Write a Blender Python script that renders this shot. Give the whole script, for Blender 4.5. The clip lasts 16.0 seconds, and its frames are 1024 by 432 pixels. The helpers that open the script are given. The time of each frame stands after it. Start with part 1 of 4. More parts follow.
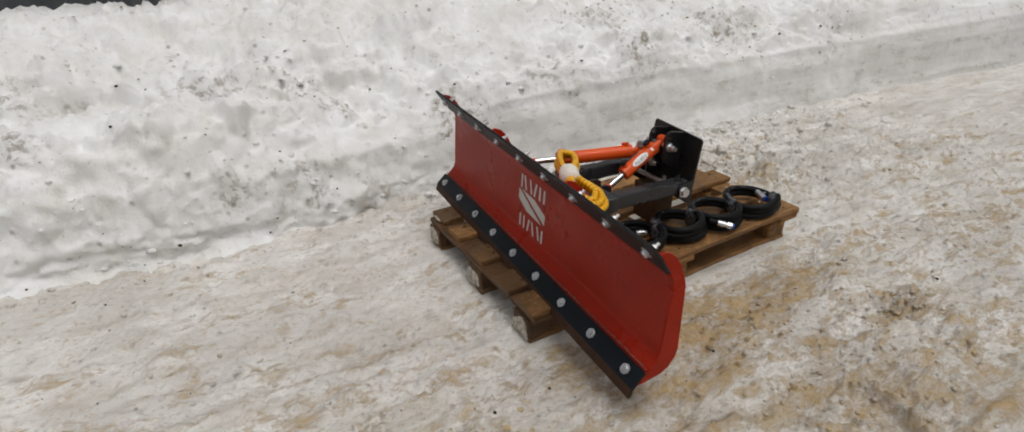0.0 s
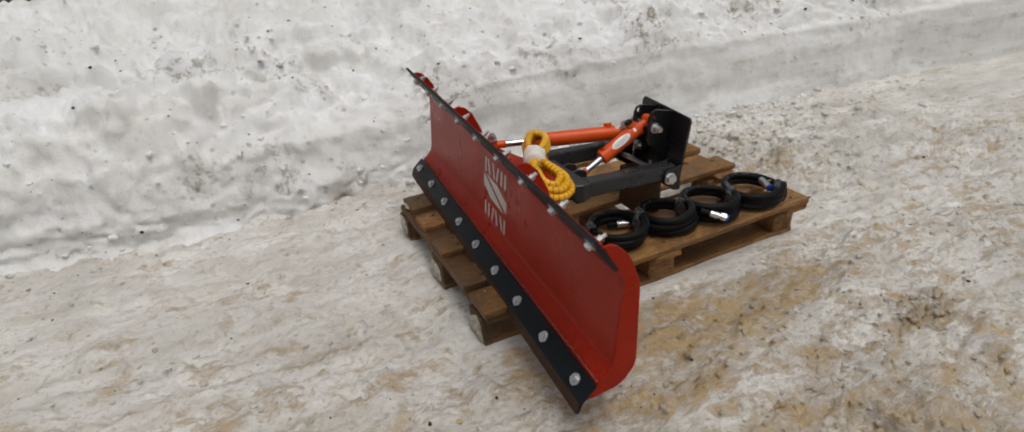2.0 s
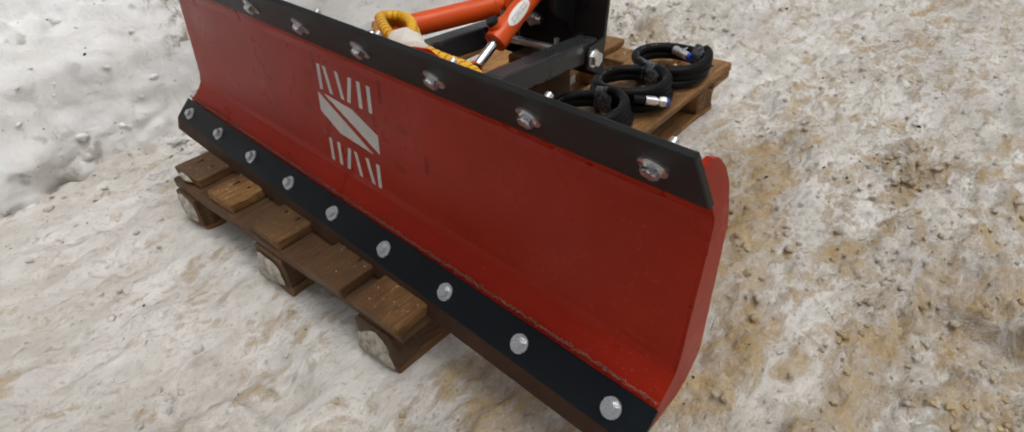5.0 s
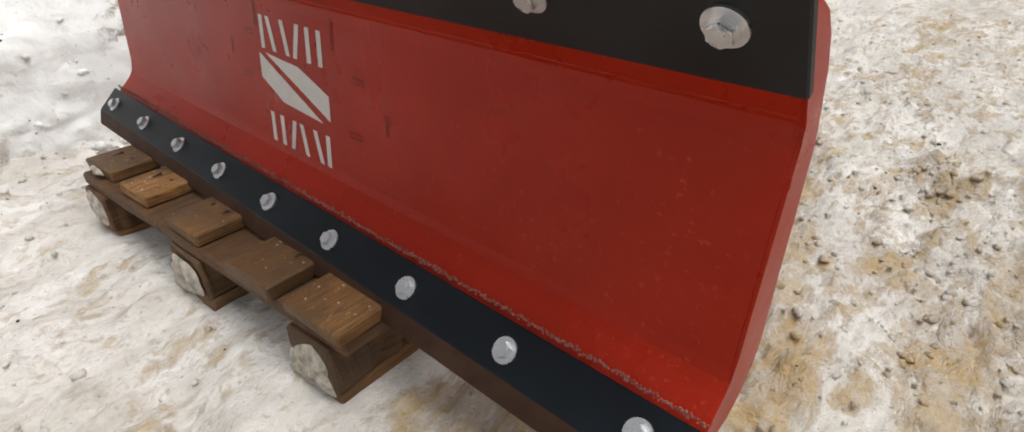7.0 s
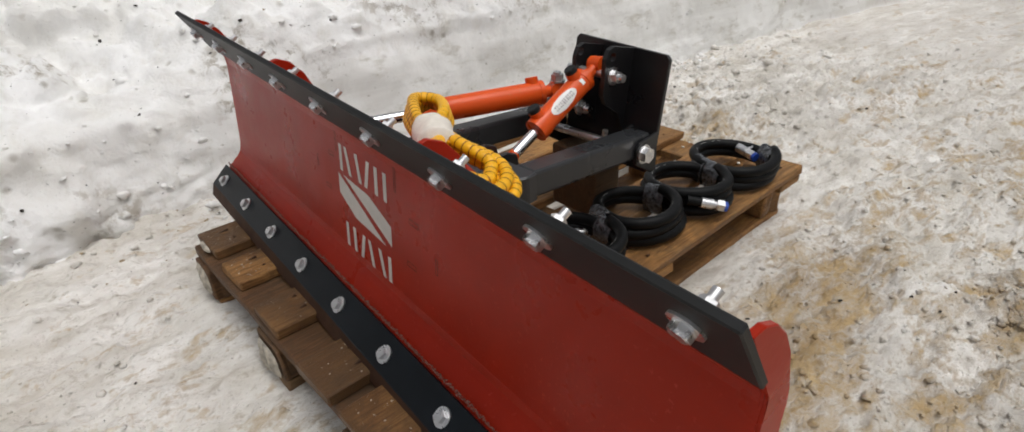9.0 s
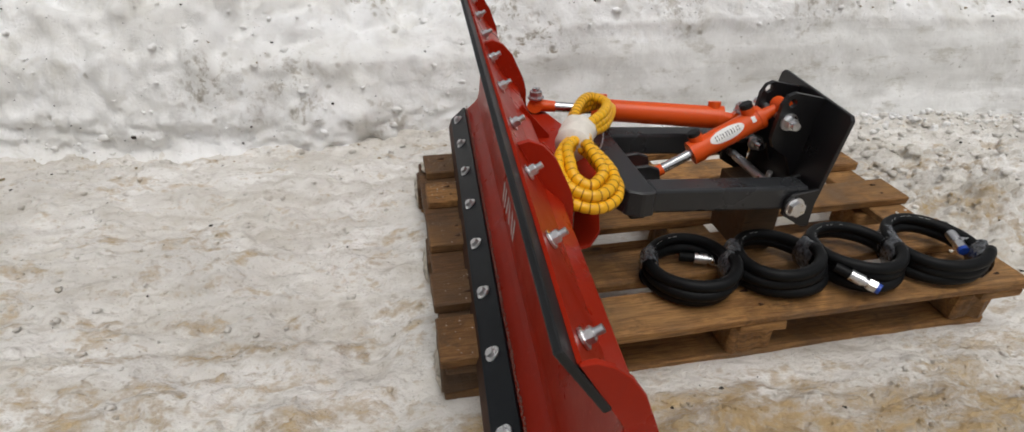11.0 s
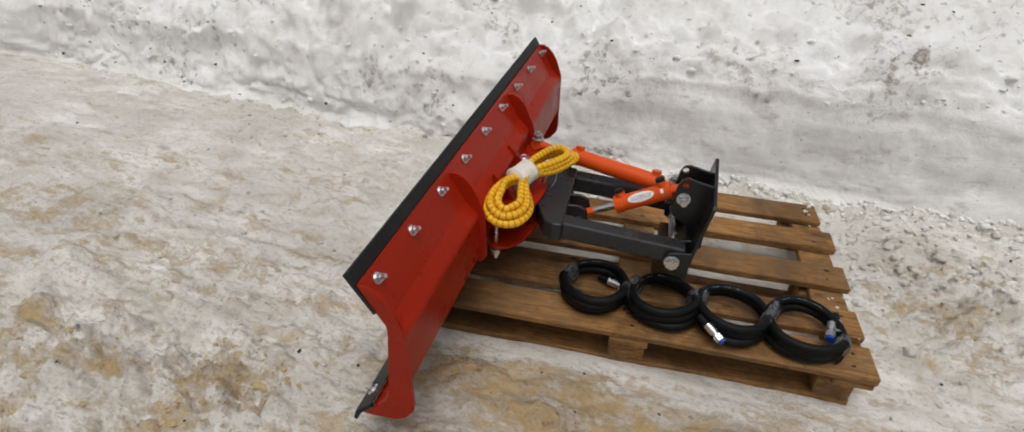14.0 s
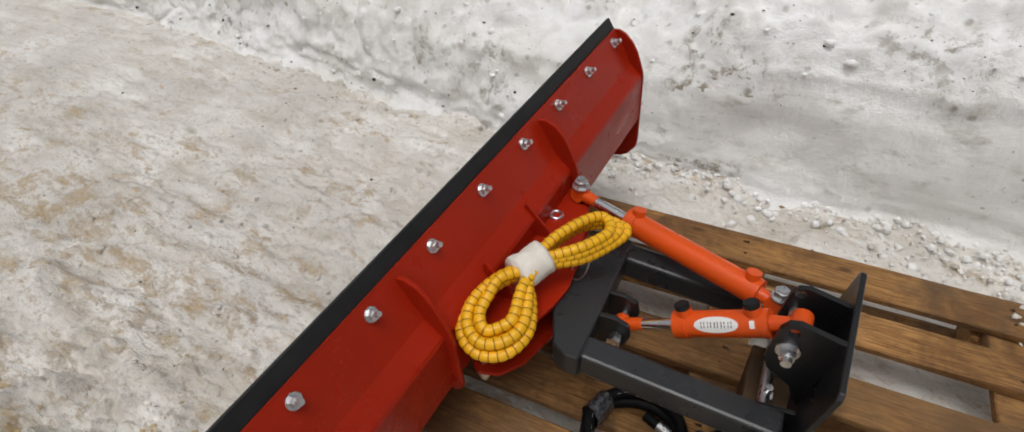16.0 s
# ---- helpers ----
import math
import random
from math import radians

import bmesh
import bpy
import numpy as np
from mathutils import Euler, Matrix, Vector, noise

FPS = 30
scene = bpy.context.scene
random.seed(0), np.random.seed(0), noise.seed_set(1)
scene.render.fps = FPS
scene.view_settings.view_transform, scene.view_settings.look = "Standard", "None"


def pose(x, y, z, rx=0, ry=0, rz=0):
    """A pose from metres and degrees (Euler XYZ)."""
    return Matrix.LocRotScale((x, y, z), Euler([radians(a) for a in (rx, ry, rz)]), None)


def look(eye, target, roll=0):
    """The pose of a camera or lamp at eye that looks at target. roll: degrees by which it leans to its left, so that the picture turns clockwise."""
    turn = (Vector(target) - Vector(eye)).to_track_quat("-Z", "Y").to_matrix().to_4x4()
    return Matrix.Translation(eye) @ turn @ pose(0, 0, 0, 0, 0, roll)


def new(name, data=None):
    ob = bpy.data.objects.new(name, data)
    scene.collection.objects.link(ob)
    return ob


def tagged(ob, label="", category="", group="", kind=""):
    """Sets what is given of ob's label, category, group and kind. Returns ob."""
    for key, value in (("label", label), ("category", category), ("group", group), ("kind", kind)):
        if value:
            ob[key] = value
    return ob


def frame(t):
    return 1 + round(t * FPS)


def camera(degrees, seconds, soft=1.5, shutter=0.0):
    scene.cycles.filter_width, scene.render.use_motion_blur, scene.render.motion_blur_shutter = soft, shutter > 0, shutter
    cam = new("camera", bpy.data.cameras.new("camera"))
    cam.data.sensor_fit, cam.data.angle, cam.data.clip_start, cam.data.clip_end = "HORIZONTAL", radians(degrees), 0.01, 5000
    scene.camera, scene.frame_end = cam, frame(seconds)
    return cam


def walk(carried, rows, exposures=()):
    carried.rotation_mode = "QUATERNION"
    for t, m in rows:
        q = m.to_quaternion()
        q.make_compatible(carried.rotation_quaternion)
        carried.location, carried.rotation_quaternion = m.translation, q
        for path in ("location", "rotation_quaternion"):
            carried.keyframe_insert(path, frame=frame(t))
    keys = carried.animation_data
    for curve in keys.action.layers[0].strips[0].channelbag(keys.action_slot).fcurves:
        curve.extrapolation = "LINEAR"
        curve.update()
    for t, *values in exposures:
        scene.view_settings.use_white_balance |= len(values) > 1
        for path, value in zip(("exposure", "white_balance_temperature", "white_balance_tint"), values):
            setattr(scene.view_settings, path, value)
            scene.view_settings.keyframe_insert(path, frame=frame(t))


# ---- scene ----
cam = camera(81.8, 16.0)
PATH = [
    (0, (-0.764, -1.226, 1.237), (0.093, 0.318, 0.298), -2.7),
    (0.5, (-0.782, -1.38, 1.195), (0.031, 0.201, 0.277), -2.9),
    (1, (-0.724, -1.396, 1.184), (0.057, 0.201, 0.268), -2.5),
    (1.5, (-0.579, -1.287, 1.157), (0.163, 0.323, 0.23), -3.0),
    (2, (-0.475, -1.191, 1.114), (0.259, 0.408, 0.163), -4.2),
    (2.5, (-0.503, -1.135, 1.063), (0.352, 0.376, 0.071), -5.3),
    (3, (-0.609, -1.084, 1.044), (0.343, 0.335, 0.004), -6.4),
    (3.5, (-0.61, -1.01, 1.041), (0.411, 0.342, -0.021), -7.4),
    (4, (-0.487, -0.834, 0.974), (0.607, 0.429, -0.126), -6.8),
    (4.5, (-0.426, -0.701, 0.915), (0.732, 0.451, -0.24), -5.4),
    (4.7, (-0.399, -0.629, 0.874), (0.772, 0.47, -0.318), -4.9),
    (6.8, (-0.311, -0.48, 0.55), (0.987, 0.559, -0.56), -0.8),
    (7, (-0.304, -0.486, 0.587), (1.041, 0.608, -0.409), -1.5),
    (7.5, (-0.302, -0.518, 0.666), (1.089, 0.696, -0.103), -4.5),
    (8, (-0.3, -0.515, 0.673), (1.071, 0.759, -0.032), -4.5),
    (8.2, (-0.298, -0.515, 0.68), (1.047, 0.767, -0.06), -4.1),
    (10.3, (-0.101, -0.596, 0.942), (0.553, 0.88, -0.238), -0.3),
    (10.5, (-0.096, -0.625, 0.918), (0.469, 0.917, -0.224), 0.7),
    (11, (-0.058, -0.741, 0.896), (0.28, 0.917, -0.169), 0.7),
    (11.5, (0.018, -0.738, 0.826), (0.118, 0.965, -0.219), -0.9),
    (12, (0.1, -0.712, 0.809), (-0.014, 0.948, -0.3), 0.1),
    (12.5, (0.164, -0.78, 0.931), (0.01, 0.825, -0.251), 0.0),
    (13, (0.261, -1.004, 1.125), (0.165, 0.602, -0.063), 0.5),
    (13.5, (0.36, -1.097, 1.223), (0.212, 0.541, 0.084), 1.6),
    (14, (0.513, -1.144, 1.243), (0.172, 0.475, 0.12), 2.2),
    (14.5, (0.561, -1.115, 1.242), (0.146, 0.472, 0.097), 1.3),
    (15, (0.524, -0.966, 1.207), (0.137, 0.608, 0.034), -1.4),
    (15.5, (0.572, -0.726, 1.216), (0.074, 0.791, 0.012), -4.1),
    (16, (0.568, -0.445, 1.183), (-0.142, 0.896, -0.121), -3.3),
]
walk(cam, [(t, look(eye, target, roll)) for t, eye, target, roll in PATH], exposures=[(0, -0.22), (2, -0.26), (3.5, -0.19), (4.5, -0.15), (7.0, 0.40), (7.5, 0.30), (8.0, 0.14), (10.5, 0.0), (11.5, -0.07), (12.5, 0.02), (13.5, -0.13), (16, -0.11)])

# ---- light: an overcast winter day ----
SUN_EL, SUN_AZ = radians(75), radians(170)
world = bpy.data.worlds.new("sky")
scene.world = world
world.use_nodes = True
wn, wl = world.node_tree.nodes, world.node_tree.links
sky = wn.new("ShaderNodeTexSky")
sky.sky_type, sky.sun_disc = "NISHITA", False
sky.sun_elevation, sky.sun_rotation = SUN_EL, SUN_AZ
sky.air_density, sky.dust_density, sky.ozone_density = 1.0, 6.0, 1.0
cloud = wn.new("ShaderNodeHueSaturation")
cloud.inputs["Saturation"].default_value = 0.12
wl.new(sky.outputs[0], cloud.inputs["Color"])
wl.new(cloud.outputs[0], wn["Background"].inputs["Color"])
wn["Background"].inputs["Strength"].default_value = 0.090
sun = new("sun", bpy.data.lights.new("sun", "SUN"))
sun.data.energy, sun.data.angle, sun.data.color = 0.9, radians(40), (1.0, 0.97, 0.93)
sun.matrix_world = look((0, 0, 0), (-math.sin(SUN_AZ) * math.cos(SUN_EL), -math.cos(SUN_AZ) * math.cos(SUN_EL), -math.sin(SUN_EL)))


# ---- materials ----
class Mat:
    """A small helper to wire a procedural material."""

    def __init__(self, name, rough=0.5, metal=0.0, spec=0.5):
        self.m = bpy.data.materials.new(name)
        self.m.use_nodes = True
        self.n, self.l = self.m.node_tree.nodes, self.m.node_tree.links
        self.b = self.n["Principled BSDF"]
        self.b.inputs["Roughness"].default_value = rough
        self.b.inputs["Metallic"].default_value = metal
        self.b.inputs["Specular IOR Level"].default_value = spec
        self.c = self.n.new("ShaderNodeTexCoord").outputs["Object"]

    def link(self, a, b):
        self.l.new(a, b)
        return self

    def world(self):
        self.c = self.n.new("ShaderNodeNewGeometry").outputs["Position"]
        return self

    def scaled(self, x, y, z):
        k = self.n.new("ShaderNodeMapping")
        k.inputs["Scale"].default_value = (x, y, z)
        self.l.new(self.c, k.inputs["Vector"])
        return k.outputs[0]

    def noise(self, scale, detail=4, rough=0.6, at=None, warp=0.0):
        k = self.n.new("ShaderNodeTexNoise")
        k.inputs["Scale"].default_value, k.inputs["Detail"].default_value = scale, detail
        k.inputs["Roughness"].default_value, k.inputs["Distortion"].default_value = rough, warp
        self.l.new(at or self.c, k.inputs["Vector"])
        return k.outputs["Fac"]

    def voronoi(self, scale, at=None):
        k = self.n.new("ShaderNodeTexVoronoi")
        k.inputs["Scale"].default_value = scale
        self.l.new(at or self.c, k.inputs["Vector"])
        return k.outputs["Distance"]

    def ramp(self, fac, stops):
        k = self.n.new("ShaderNodeValToRGB")
        e = k.color_ramp.elements
        while len(e) < len(stops):
            e.new(0.5)
        for q, (p, c) in zip(e, stops):
            q.position = p
            q.color = (c, c, c, 1) if isinstance(c, (int, float)) else (*c, 1)
        self.l.new(fac, k.inputs["Fac"])
        return k.outputs["Color"]

    def mix(self, fac, a, b, kind="MIX"):
        k = self.n.new("ShaderNodeMix")
        k.data_type, k.blend_type = "RGBA", kind
        for socket, v in ((k.inputs["Factor"], fac), (k.inputs["A"], a), (k.inputs["B"], b)):
            if isinstance(v, (int, float)):
                socket.default_value = v
            elif isinstance(v, tuple):
                socket.default_value = (*v, 1)
            else:
                self.l.new(v, socket)
        return k.outputs["Result"]

    def math(self, op, a, b=0.0, clamp=False):
        k = self.n.new("ShaderNodeMath")
        k.operation, k.use_clamp = op, clamp
        for socket, v in zip(k.inputs, (a, b)):
            if isinstance(v, (int, float)):
                socket.default_value = v
            else:
                self.l.new(v, socket)
        return k.outputs[0]

    def axis(self, n):
        k = self.n.new("ShaderNodeSeparateXYZ")
        self.l.new(self.c, k.inputs[0])
        return k.outputs[n]

    def spot(self, cx, cy, rx, ry, turned):
        """1 in the middle of an ellipse on the ground, falling softly to 0 at its edge."""
        k = self.n.new("ShaderNodeMapping")
        k.vector_type = "TEXTURE"
        k.inputs["Location"].default_value = (cx, cy, 0)
        k.inputs["Rotation"].default_value = (0, 0, radians(turned))
        k.inputs["Scale"].default_value = (rx, ry, 1e6)
        self.l.new(self.n.new("ShaderNodeNewGeometry").outputs["Position"], k.inputs["Vector"])
        d = self.n.new("ShaderNodeVectorMath")
        d.operation = "LENGTH"
        self.l.new(k.outputs[0], d.inputs[0])
        return self.math("SUBTRACT", 1.0, d.outputs["Value"], True)

    def per_object(self):
        return self.n.new("ShaderNodeObjectInfo").outputs["Random"]

    def color(self, v):
        if isinstance(v, tuple):
            self.b.inputs["Base Color"].default_value = (*v, 1)
        else:
            self.l.new(v, self.b.inputs["Base Color"])
        return self

    def roughness(self, v):
        self.l.new(v, self.b.inputs["Roughness"])
        return self

    def bump(self, height, strength=0.3, distance=0.01):
        k = self.n.new("ShaderNodeBump")
        k.inputs["Strength"].default_value, k.inputs["Distance"].default_value = strength, distance
        self.l.new(height, k.inputs["Height"])
        self.l.new(k.outputs[0], self.b.inputs["Normal"])
        return self


# sandy patches and streaks left by tyres and boots: middle, half sizes, turn, weight
SANDY = ((-1.08, 0.41, 0.24, 0.040, 2, 0.24), (-0.70, 0.385, 0.32, 0.040, -7, 0.26), (-0.36, 0.245, 0.28, 0.048, -7, 0.36), (-0.80, 0.255, 0.32, 0.035, 0, 0.18), (-0.37, 0.012, 0.17, 0.035, 4, 0.26),
         (-0.75, 0.02, 0.16, 0.035, -20, 0.20), (-0.75, 0.70, 0.45, 0.09, 0, 0.15), (-1.25, 0.30, 0.35, 0.05, 4, 0.16), (-0.40, -0.29, 0.19, 0.13, 10, 0.30), (-0.70, -0.36, 0.17, 0.10, 0, 0.27), (-1.03, -0.26, 0.18, 0.10, 0, 0.20), (-0.60, -0.62, 0.6, 0.20, 4, 0.22),
         (0.66, -0.26, 0.24, 0.11, 0, 0.22), (0.42, -0.30, 0.16, 0.12, 0, 0.20), (0.62, -0.74, 0.42, 0.30, -6, 0.27), (1.02, -0.85, 0.26, 0.18, 0, 0.34), (1.10, -0.49, 0.20, 0.12, -20, 0.26), (0.20, -0.50, 0.45, 0.20, 0, 0.20), (0.35, -0.16, 0.65, 0.20, 0, 0.27), (0.95, -0.13, 0.60, 0.18, -3, 0.25),
         (1.75, -0.25, 0.55, 0.09, -12, 0.16), (2.4, 0.30, 0.8, 0.10, -10, 0.20), (1.55, 0.50, 0.32, 0.45, 0, 0.36))


def snow_ground():
    m = Mat("trodden_dirty_snow", 0.7, spec=0.35).world()
    turn = m.n.new("ShaderNodeMapping")
    turn.inputs["Rotation"].default_value = (0, 0, radians(6))
    m.l.new(m.c, turn.inputs["Vector"])
    m.c = turn.outputs[0]
    big = m.noise(0.9, 6, 0.62, m.scaled(0.6, 2.6, 1), 0.5)
    track = m.noise(1.0, 6, 0.66, m.scaled(0.55, 6.5, 1), 0.35)
    mid = m.noise(4.2, 7, 0.68, m.scaled(0.7, 1.6, 1), 0.5)
    lumps = m.noise(13, 6, 0.7, m.scaled(0.65, 1.25, 1), 0.4)
    fine = m.noise(45, 5, 0.72, m.scaled(0.75, 1.2, 1))
    grit = m.noise(170, 3, 0.7)
    # packed snow, paler where it is fresh and greyer where it has turned to ice
    snow = m.mix(m.ramp(mid, [(0.36, 0.0), (0.62, 1.0)]), (0.61, 0.573, 0.51), (0.875, 0.855, 0.82))
    snow = m.mix(m.ramp(m.noise(1.7, 5, 0.6), [(0.48, 0.0), (0.66, 0.75)]), snow, (0.60, 0.572, 0.53))
    snow = m.mix(m.ramp(m.noise(7.0, 5, 0.62, m.scaled(0.45, 2.2, 1), 0.3), [(0.52, 0.0), (0.68, 0.5)]), snow, (0.47, 0.42, 0.345))
    # sand trodden into it, in streaks along the track and in spots
    near = m.math("MINIMUM", m.math("MAXIMUM", m.math("MULTIPLY", m.axis(1), -0.15), -0.13), 0.06)
    big = m.math("ADD", m.math("MULTIPLY", big, 0.5), m.math("MULTIPLY", track, 0.5))
    small = m.math("ADD", m.math("MULTIPLY", m.math("SUBTRACT", lumps, 0.5), 1.6), m.math("MULTIPLY", m.math("SUBTRACT", fine, 0.5), 0.9))
    amount = m.math("ADD", m.math("ADD", big, m.math("MULTIPLY", m.math("SUBTRACT", mid, 0.5), 0.85)), m.math("ADD", near, small))
    for cx, cy, rx, ry, turned, k in SANDY:
        amount = m.math("ADD", amount, m.math("MULTIPLY", m.spot(cx, cy, rx, ry, turned), k * 0.85))
    sandy = m.ramp(amount, [(0.50, 0.0), (0.66, 0.48), (0.92, 0.94)])
    sand = m.mix(m.ramp(lumps, [(0.35, 0.0), (0.65, 1.0)]), (0.240, 0.150, 0.062), (0.495, 0.352, 0.172))
    c = m.mix(sandy, snow, sand)
    # dirt and crevice shade, both painted into the low spots
    c = m.mix(m.ramp(lumps, [(0.30, 0.5), (0.42, 0.0)]), c, (0.27, 0.215, 0.15))
    c = m.mix(m.ramp(fine, [(0.33, 0.45), (0.43, 0.0)]), c, (0.29, 0.23, 0.15))
    c = m.mix(m.ramp(grit, [(0.28, 0.7), (0.36, 0.0)]), c, (0.13, 0.10, 0.075))
    m.color(c)
    m.roughness(m.ramp(mid, [(0.4, 0.45), (0.6, 0.8)]))
    crumb = m.math("MULTIPLY", m.voronoi(70), m.ramp(sandy, [(0.2, 0.0), (0.8, 0.6)]))
    lumps = m.math("ADD", lumps, m.math("MULTIPLY", crumb, 0.4))
    h = m.math("ADD", m.math("MULTIPLY", lumps, 1.3), m.math("ADD", m.math("MULTIPLY", fine, 0.5), m.math("MULTIPLY", grit, 0.07)))
    return m.bump(h, 0.55, 0.03).m


# dirt melted out of the bank: middle, half sizes, turn, weight
BANK_DIRT = ((-1.55, 2.05, 0.30, 0.28, 0, 0.9), (-1.45, 1.62, 0.22, 0.12, 0, 0.8), (-0.15, 1.62, 0.16, 0.12, 0, 0.6), (-0.30, 1.80, 0.22, 0.18, 0, 0.6), (-0.65, 1.95, 0.32, 0.22, 0, 0.5), (0.33, 1.27, 0.12, 0.16, 20, 1.0), (0.46, 1.22, 0.07, 0.10, 0, 0.9),
             (-0.08, 1.22, 0.20, 0.05, 0, 0.45), (-0.66, 1.28, 0.18, 0.05, 0, 0.4), (0.90, 1.34, 0.22, 0.10, 0, 0.6), (1.45, 1.30, 0.22, 0.16, 0, 0.6), (2.2, 1.3, 0.4, 0.2, 0, 0.4))


def snow_bank():
    m = Mat("ploughed_snow", 0.7, spec=0.3).world()
    mid = m.noise(2.6, 7, 0.62, warp=0.7)
    lumps = m.noise(10, 6, 0.66, warp=0.5)
    fine = m.noise(34, 6, 0.7)
    grit = m.noise(95, 3, 0.6)
    c = m.mix(m.ramp(mid, [(0.38, 0.0), (0.60, 1.0)]), (0.80, 0.788, 0.76), (0.905, 0.902, 0.898))
    c = m.mix(m.ramp(lumps, [(0.53, 0.0), (0.72, 0.40)]), c, (0.60, 0.57, 0.49))
    # small melted pits with grit at their bottom
    pits = m.math("MULTIPLY", m.ramp(m.voronoi(15), [(0.07, 1.0), (0.22, 0.0)]), m.ramp(m.noise(2.4, 4, 0.6), [(0.44, 0.0), (0.56, 1.0)]))
    c = m.mix(m.math("MULTIPLY", pits, 0.6), c, (0.26, 0.225, 0.16))
    amount = m.math("MULTIPLY", m.ramp(m.noise(2.3, 3, 0.5), [(0.56, 0.0), (0.70, 0.4)]), 1.0)
    for cx, cy, rx, ry, turned, k in BANK_DIRT:
        amount = m.math("ADD", amount, m.math("MULTIPLY", m.spot(cx, cy, rx, ry, turned), k))
    dirty = m.math("MULTIPLY", m.ramp(amount, [(0.05, 0.0), (0.55, 1.0)]), m.ramp(m.noise(22, 6, 0.74, warp=0.3), [(0.50, 0.0), (0.60, 0.8)]))
    c = m.mix(dirty, c, (0.25, 0.195, 0.115))
    c = m.mix(m.ramp(grit, [(0.25, 0.8), (0.32, 0.0)]), c, (0.12, 0.11, 0.09))
    m.color(c)
    h = m.math("SUBTRACT", m.math("ADD", lumps, m.math("ADD", m.math("MULTIPLY", fine, 0.4), m.math("MULTIPLY", grit, 0.12))), m.math("MULTIPLY", m.math("ADD", pits, dirty), 0.45))
    return m.bump(h, 0.45, 0.03).m


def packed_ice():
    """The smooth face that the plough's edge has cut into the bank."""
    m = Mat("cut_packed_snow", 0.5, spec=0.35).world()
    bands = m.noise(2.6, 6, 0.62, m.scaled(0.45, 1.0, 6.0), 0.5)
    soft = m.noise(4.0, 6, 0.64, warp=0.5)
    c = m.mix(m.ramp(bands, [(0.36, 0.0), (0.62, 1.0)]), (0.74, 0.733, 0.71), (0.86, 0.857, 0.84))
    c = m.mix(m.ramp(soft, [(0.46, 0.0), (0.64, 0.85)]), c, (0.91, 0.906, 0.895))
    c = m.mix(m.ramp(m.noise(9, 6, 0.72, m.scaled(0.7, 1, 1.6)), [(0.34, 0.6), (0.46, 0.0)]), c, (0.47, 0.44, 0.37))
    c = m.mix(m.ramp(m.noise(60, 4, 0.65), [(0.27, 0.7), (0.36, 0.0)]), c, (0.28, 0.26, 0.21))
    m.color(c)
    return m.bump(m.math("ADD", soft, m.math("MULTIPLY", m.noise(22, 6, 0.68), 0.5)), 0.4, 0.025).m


def paint(name, base, dusty, rough=0.32, grain=0.06, spec=0.5):
    m = Mat(name, rough, spec=spec)
    n = m.noise(9, 5, 0.6)
    f = m.noise(120, 3, 0.6)
    c = m.mix(m.ramp(n, [(0.45, 0.0), (0.8, 0.35)]), base, dusty)
    c = m.mix(m.ramp(m.noise(2.6, 5, 0.6, warp=0.5), [(0.44, 0.0), (0.62, 0.5)]), c, tuple(v * 0.72 for v in base))
    specks = m.math("MULTIPLY", m.ramp(m.noise(110, 3, 0.7), [(0.60, 0.0), (0.70, 0.55)]), m.ramp(m.noise(6, 4, 0.6), [(0.46, 0.0), (0.66, 1.0)]))
    m.color(m.mix(specks, c, tuple(min(0.6, v * 1.5 + 0.03) for v in dusty)))
    m.roughness(m.ramp(n, [(0.3, rough - 0.08), (0.75, rough + 0.14)]))
    return m.bump(f, grain, 0.002).m


def metal(name, base, rough=0.3):
    m = Mat(name, rough, metal=1.0)
    n = m.noise(60, 4, 0.6)
    m.color(m.mix(m.ramp(n, [(0.4, 0.0), (0.7, 0.5)]), base, tuple(v * 0.7 for v in base)))
    m.roughness(m.ramp(n, [(0.3, rough - 0.1), (0.7, rough + 0.15)]))
    return m.bump(n, 0.08, 0.001).m


def plain(name, base, rough=0.5, spec=0.5, var=0.25, scale=40, bump=0.1):
    m = Mat(name, rough, spec=spec)
    n = m.noise(scale, 4, 0.6)
    m.color(m.mix(m.ramp(n, [(0.35, 0.0), (0.7, 1.0)]), base, tuple(min(1, v * (1 + var)) for v in base)))
    return m.bump(n, bump, 0.002).m


